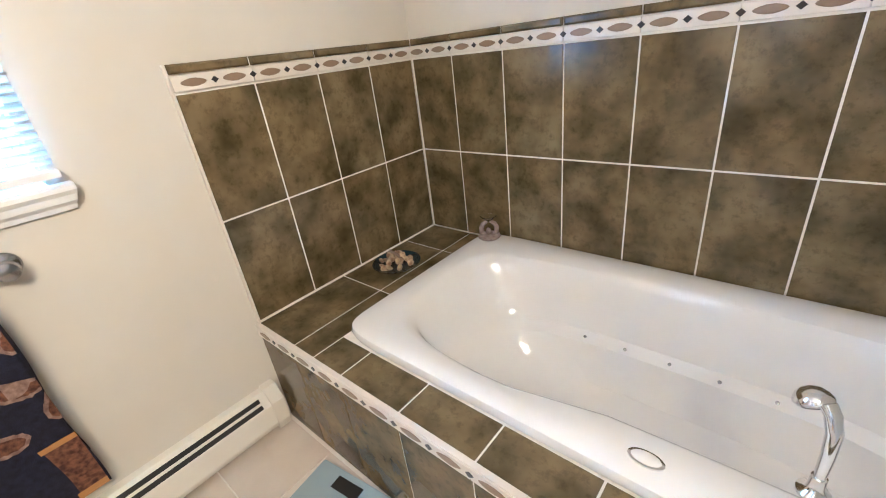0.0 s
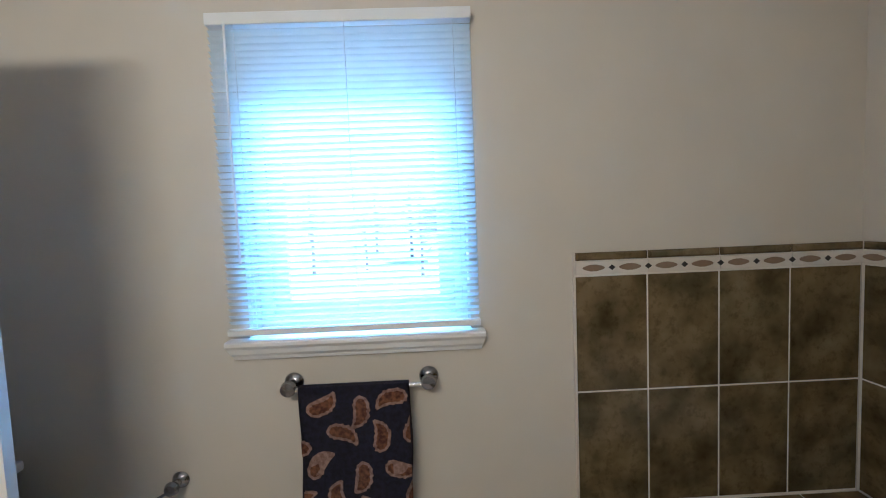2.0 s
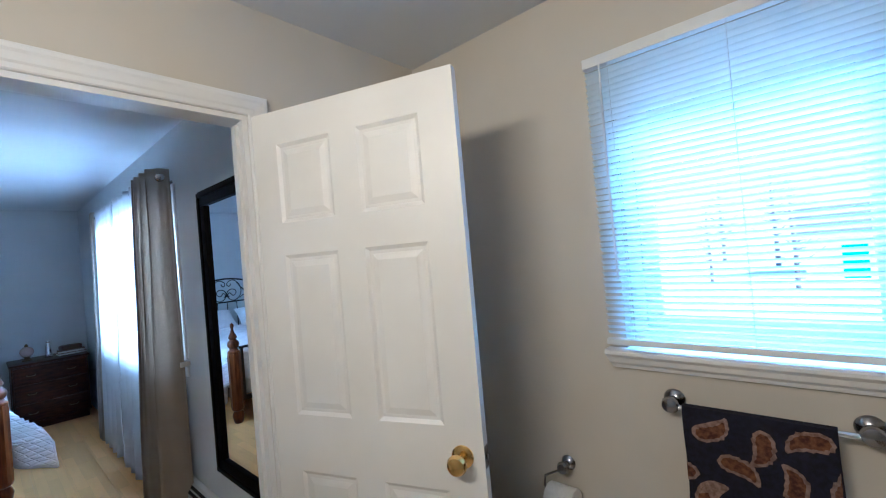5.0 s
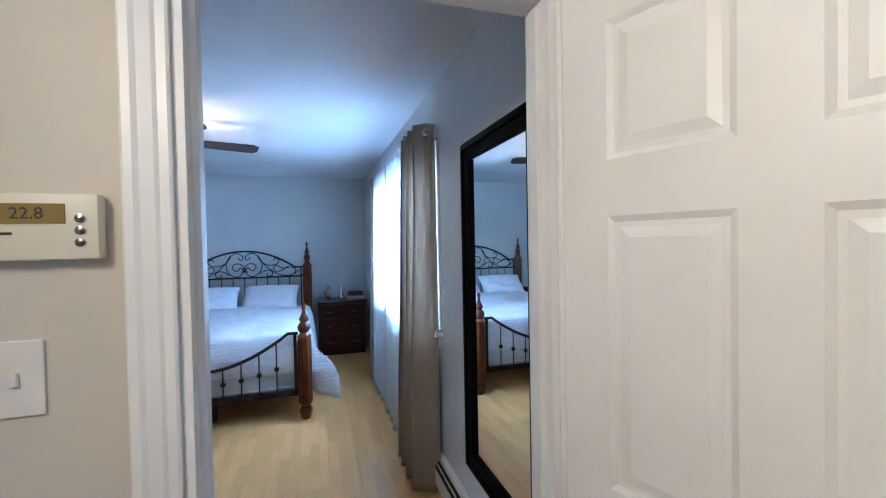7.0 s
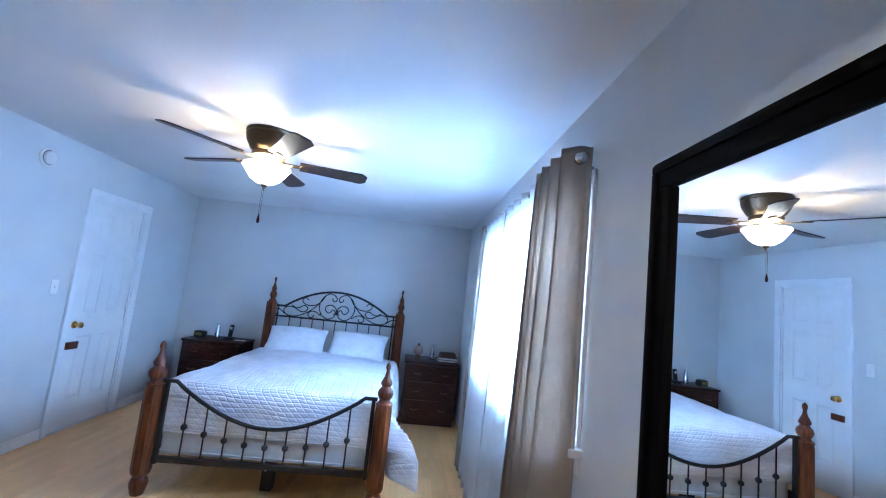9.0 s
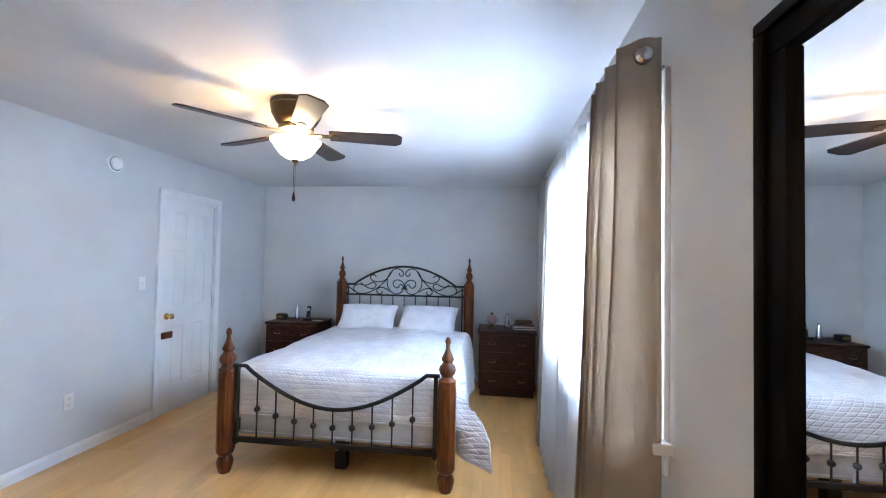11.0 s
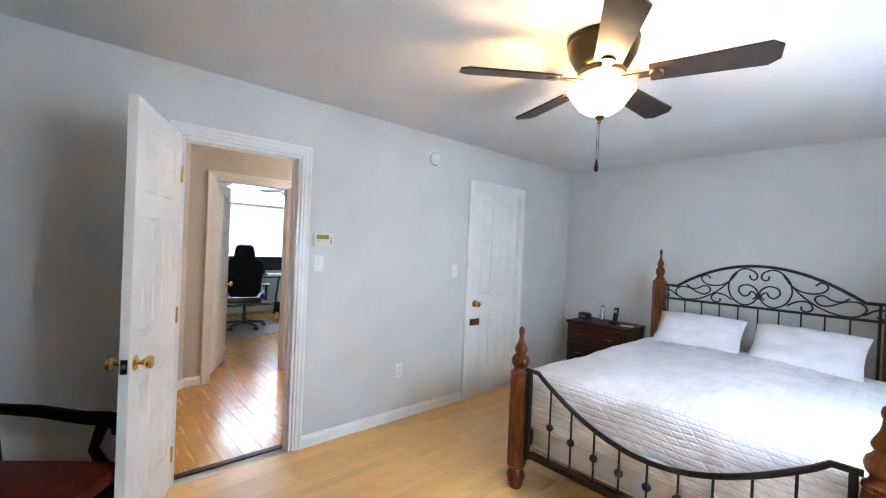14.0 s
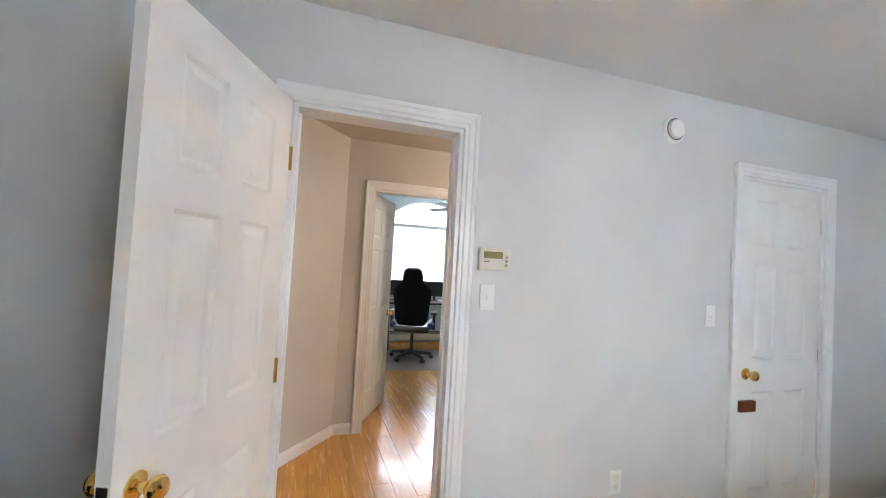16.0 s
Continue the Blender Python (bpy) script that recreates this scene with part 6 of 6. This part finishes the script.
def bare_tree(x, y, h, seed):
    r = random.Random(seed)
    ob = thing("bare_tree", (x, y, -2.9), "leafless grey tree outside the window", "tree", "trees outside")
    part("trunk", tube([(x, y, -2.9), (x + 0.1, y, -2.9 + h * 0.35), (x - 0.05, y + 0.1, -2.9 + h * 0.7), (x, y, -2.9 + h)], [h * 0.022, h * 0.017, h * 0.010, h * 0.003], 8), BARK, ob, smooth=True)
    bm = bmesh.new()
    for k in range(46):
        t = r.uniform(0.25, 0.97)
        a, el, ln = r.uniform(0, 6.28), r.uniform(0.3, 1.0), h * 0.34 * (1.1 - t) + 0.3
        p = Vector((x, y, -2.9 + h * t))
        q = p + Vector((math.cos(a), math.sin(a), el)) * ln
        mid = (p + q) / 2 + Vector((0, 0, -0.05 * ln))
        tube([p, mid, q], [h * 0.006 * (1.2 - t), h * 0.004 * (1.2 - t), 0.004], 5, bm=bm)
        for j in range(5):
            s = r.uniform(0.4, 1.0)
            b0 = p.lerp(q, s)
            tube([b0, b0 + Vector((r.uniform(-1, 1), r.uniform(-1, 1), r.uniform(0, 1))) * ln * 0.3], [0.01, 0.003], 4, bm=bm)
    part("limbs", bm, BARK, ob)


for i, (x, y, h) in enumerate(((18, 6.5, 8), (24, 1.5, 9.5), (21, 11, 7.5), (30, 5, 10), (16, 0.5, 6.5), (27, 14, 9), (19, 3.8, 6))):
    bare_tree(x * 2.1, y * 1.7, h * 1.1, i)
hs2 = thing("neighbour_house", (46, 1, -2.9), "distant white house with a teal door", "house")
part("wall", box((42, -9, -2.9), (50, 0.5, 0.6)), SIDING, hs2)
bm = bmesh.new()
v = [bm.verts.new(p) for p in ((41.6, -9.4, 0.6), (50.4, -9.4, 0.6), (46, -9.4, 3.2), (41.6, 0.9, 0.6), (50.4, 0.9, 0.6), (46, 0.9, 3.2))]
for f in ((0, 1, 2), (3, 4, 5), (0, 2, 5, 3), (1, 2, 5, 4), (0, 1, 4, 3)):
    bm.faces.new([v[i] for i in f])
part("roof", bm, ROOF, hs2)
part("door", box((41.93, -3.0, -2.9), (41.99, -1.6, -0.4)), TEAL, hs2, "teal door")
for y in (-7.5, -5.2):
    part("window", box((41.93, y, -1.6), (41.99, y + 1.1, -0.3)), GLASS, hs2)

# ---- tiles and boards ----


def piece_mesh(name, size, bevel, material):
    bm = bmesh.new()
    w, h, d = size
    lo = [bm.verts.new(p) for p in ((-w / 2, -h / 2, 0), (w / 2, -h / 2, 0), (w / 2, h / 2, 0), (-w / 2, h / 2, 0))]
    mi = [bm.verts.new((x.co.x, x.co.y, d - bevel)) for x in lo]
    hi = [bm.verts.new((math.copysign(abs(x.co.x) - bevel, x.co.x), math.copysign(abs(x.co.y) - bevel, x.co.y), d)) for x in lo]
    for p, q in ((lo, mi), (mi, hi)):
        for i in range(4):
            bm.faces.new((p[i], p[(i + 1) % 4], q[(i + 1) % 4], q[i]))
    bm.faces.new(hi)
    me = bpy.data.meshes.new(name)
    bm.to_mesh(me)
    bm.free()
    me.materials.append(material)
    return me


MESHES = {}


def piece(name, parent, centre, w, h, d, material, rot, bevel=0.001):
    key = (name, round(w, 3), round(h, 3), d, material.name)
    if key not in MESHES:
        MESHES[key] = piece_mesh(name, (w, h, d), bevel, material)
    return part(name, MESHES[key], None, parent, at=Matrix.Translation(centre) @ rot)


TOWARDS_MX = Matrix(((0, 0, -1), (-1, 0, 0), (0, 1, 0))).to_4x4()   # local z -> -x, local x -> -y, local y -> z
TOWARDS_PY = Matrix(((-1, 0, 0), (0, 0, 1), (0, 1, 0))).to_4x4()    # local z -> +y, local x -> -x
UP = Matrix()
GAP = 0.0065
ROWS = ((DZ, 0.871), (0.871, 1.271))
# window wall: four columns from the edge to the corner
cols = [-0.512, -0.759, -1.006, -1.253, YB + 0.012]
for a, b in zip(cols, cols[1:]):
    for z0, z1 in ROWS:
        piece("tile", grout_wall, (XB - 0.008, (a + b) / 2, (z0 + z1) / 2), abs(a - b) - GAP, z1 - z0 - GAP, 0.003, TILE, TOWARDS_MX)
    piece("cap_tile", grout_wall, (XB - 0.008, (a + b) / 2, 1.3365), abs(a - b) - GAP, 0.026, 0.013, TILE, TOWARDS_MX, 0.006)
    piece("border_tile", grout_wall, (XB - 0.008, (a + b) / 2, 1.2975), abs(a - b) - 0.002, 0.044, 0.008, BORDER, TOWARDS_MX)
# tub wall
cols = [XB - 0.016] + [0.409 - 0.2465 * i for i in range(9)]
for a, b in zip(cols, cols[1:]):
    b = max(b, -1.5)
    for z0, z1 in ROWS:
        piece("tile", grout_back, ((a + b) / 2, YB + 0.008, (z0 + z1) / 2), abs(a - b) - GAP, z1 - z0 - GAP, 0.003, TILE, TOWARDS_PY)
    piece("cap_tile", grout_back, ((a + b) / 2, YB + 0.008, 1.3365), abs(a - b) - GAP, 0.026, 0.013, TILE, TOWARDS_PY, 0.006)
    piece("border_tile", grout_back, ((a + b) / 2, YB + 0.008, 1.2975), abs(a - b) - 0.002, 0.044, 0.008, BORDER, TOWARDS_PY)
edge = structure("trim_tile_edge", box((XB - 0.016, -0.512, DZ), (XB - 0.0005, -0.505, 1.350), 0.002), BORDER, "ivory edge trim of the wall tiles", "trim")


def relief(name, pts, d, material):
    bm = bmesh.new()
    top = [bm.verts.new((x, y, d)) for x, y in pts]
    low = [bm.verts.new((x * 1.12, y * 1.12, 0)) for x, y in pts]
    bm.faces.new(top)
    for i in range(len(pts)):
        bm.faces.new((top[i], top[(i + 1) % len(pts)], low[(i + 1) % len(pts)], low[i]))
    me = bpy.data.meshes.new(name)
    bm.to_mesh(me)
    bm.free()
    me.materials.append(material)
    return me


LEAF = relief("leaf_inlay", [(0.034 * math.cos(t), 0.011 * math.sin(t) * (1 - 0.25 * abs(math.cos(t)))) for t in [2 * math.pi * i / 14 for i in range(14)]], 0.0015, OVAL)
DIAMOND = relief("lozenge_inlay", [(0.011, 0), (0, 0.009), (-0.011, 0), (0, -0.009)], 0.0018, LOZENGE)
for i in range(8):
    y = -0.574 - 0.1235 * i
    if y > YB + 0.06:
        part("leaf_inlay", LEAF, None, grout_wall, at=Matrix.Translation((XB - 0.0165, y, 1.2975)) @ TOWARDS_MX)
    if y - 0.062 > YB + 0.03:
        part("lozenge_inlay", DIAMOND, None, grout_wall, at=Matrix.Translation((XB - 0.0165, y - 0.062, 1.2975)) @ TOWARDS_MX)
for i in range(17):
    x = 0.4707 - 0.12325 * (i - 1)
    part("leaf_inlay", LEAF, None, grout_back, at=Matrix.Translation((x, YB + 0.0165, 1.2975)) @ TOWARDS_PY)
    part("lozenge_inlay", DIAMOND, None, grout_back, at=Matrix.Translation((x - 0.0616, YB + 0.0165, 1.2975)) @ TOWARDS_PY)
# deck and apron
deck = bpy.data.objects["tub_deck"]
ys = [-0.506, -0.90, -1.29, YB + 0.012]
for a, b in zip(ys, ys[1:]):
    for x0, x1 in ((XB - 0.016, 0.395), (0.395, 0.283)):
        piece("tile", deck, ((x0 + x1) / 2, (a + b) / 2, DZ - 0.004), x0 - x1 - GAP, a - b - GAP, 0.003, TILE, UP)
xs = [0.283, 0.138] + [-0.110 - 0.2475 * i for i in range(6)]
for a, b in zip(xs, xs[1:]):
    piece("tile", deck, ((a + b) / 2, -0.568, DZ - 0.004), a - b - GAP, 0.118, 0.003, TILE, UP)
xs = [XB - 0.016] + [0.390 - 0.2475 * i for i in range(8)]
for a, b in zip(xs, xs[1:]):
    piece("tile", deck, ((a + b) / 2, -0.50, 0.212), a - b - GAP, 0.412, 0.004, TILE, TOWARDS_PY)
    piece("border_tile", deck, ((a + b) / 2, -0.50, DZ - 0.028), a - b - 0.002, 0.040, 0.011, BORDER, TOWARDS_PY)
    for o in (-0.062, 0.062):
        part("leaf_inlay", LEAF, None, deck, at=Matrix.Translation(((a + b) / 2 + o, -0.4885, DZ - 0.028)) @ TOWARDS_PY)
        part("lozenge_inlay", DIAMOND, None, deck, at=Matrix.Translation(((a + b) / 2 + o - 0.062, -0.4885, DZ - 0.028)) @ TOWARDS_PY)
structure("trim_deck_edge", box((-1.5, -0.506, DZ - 0.0055), (XB - 0.012, -0.4895, DZ + 0.001), 0.003), BORDER, "ivory edge trim of the tub deck", "trim")
# bathroom floor
bf = bpy.data.objects["bathroom_floor_base"]
for i in range(8):
    for j in range(7):
        x, y = XB - 0.155 - 0.305 * i, -0.335 + 0.305 * j
        if x > -1.5 and y < 1.6:
            piece("floor_tile", bf, (x, min(y, 1.335), -0.006), 0.300, 0.300, 0.006, FLOOR_TILE, UP)
# bedroom boards run along y
fl = bpy.data.objects["bedroom_floor_base"]
x, c = XL + 0.0975, 0
while x < 0.1:
    y = PB - (c * 0.47 % 1.2)
    while y < YF:
        y0, y1 = max(y, PB), min(y + 1.2, YF)
        if y1 - y0 > 0.05:
            piece("board", fl, (x, (y0 + y1) / 2, -0.012), 0.1945, y1 - y0 - 0.0006, 0.012, LAMINATE, UP, 0.0006)
        y += 1.2
    x += 0.195
    c += 1
# hall and office boards run along x
hf = bpy.data.objects["hall_floor_base"]
y, c = 2.55, 0
while y < 7.2:
    x = -9.2 + 0.0
    off = (c * 0.71) % 1.6
    x = -9.2 - off
    while x < XL - 0.12:
        x0, x1 = max(x, -9.2), min(x + 1.6, XL - 0.12)
        if x1 - x0 > 0.05:
            piece("board", hf, ((x0 + x1) / 2, y, -0.012), x1 - x0 - 0.001, 0.129, 0.012, OAK, UP, 0.0008)
        x += 1.6
    y += 0.13
    c += 1
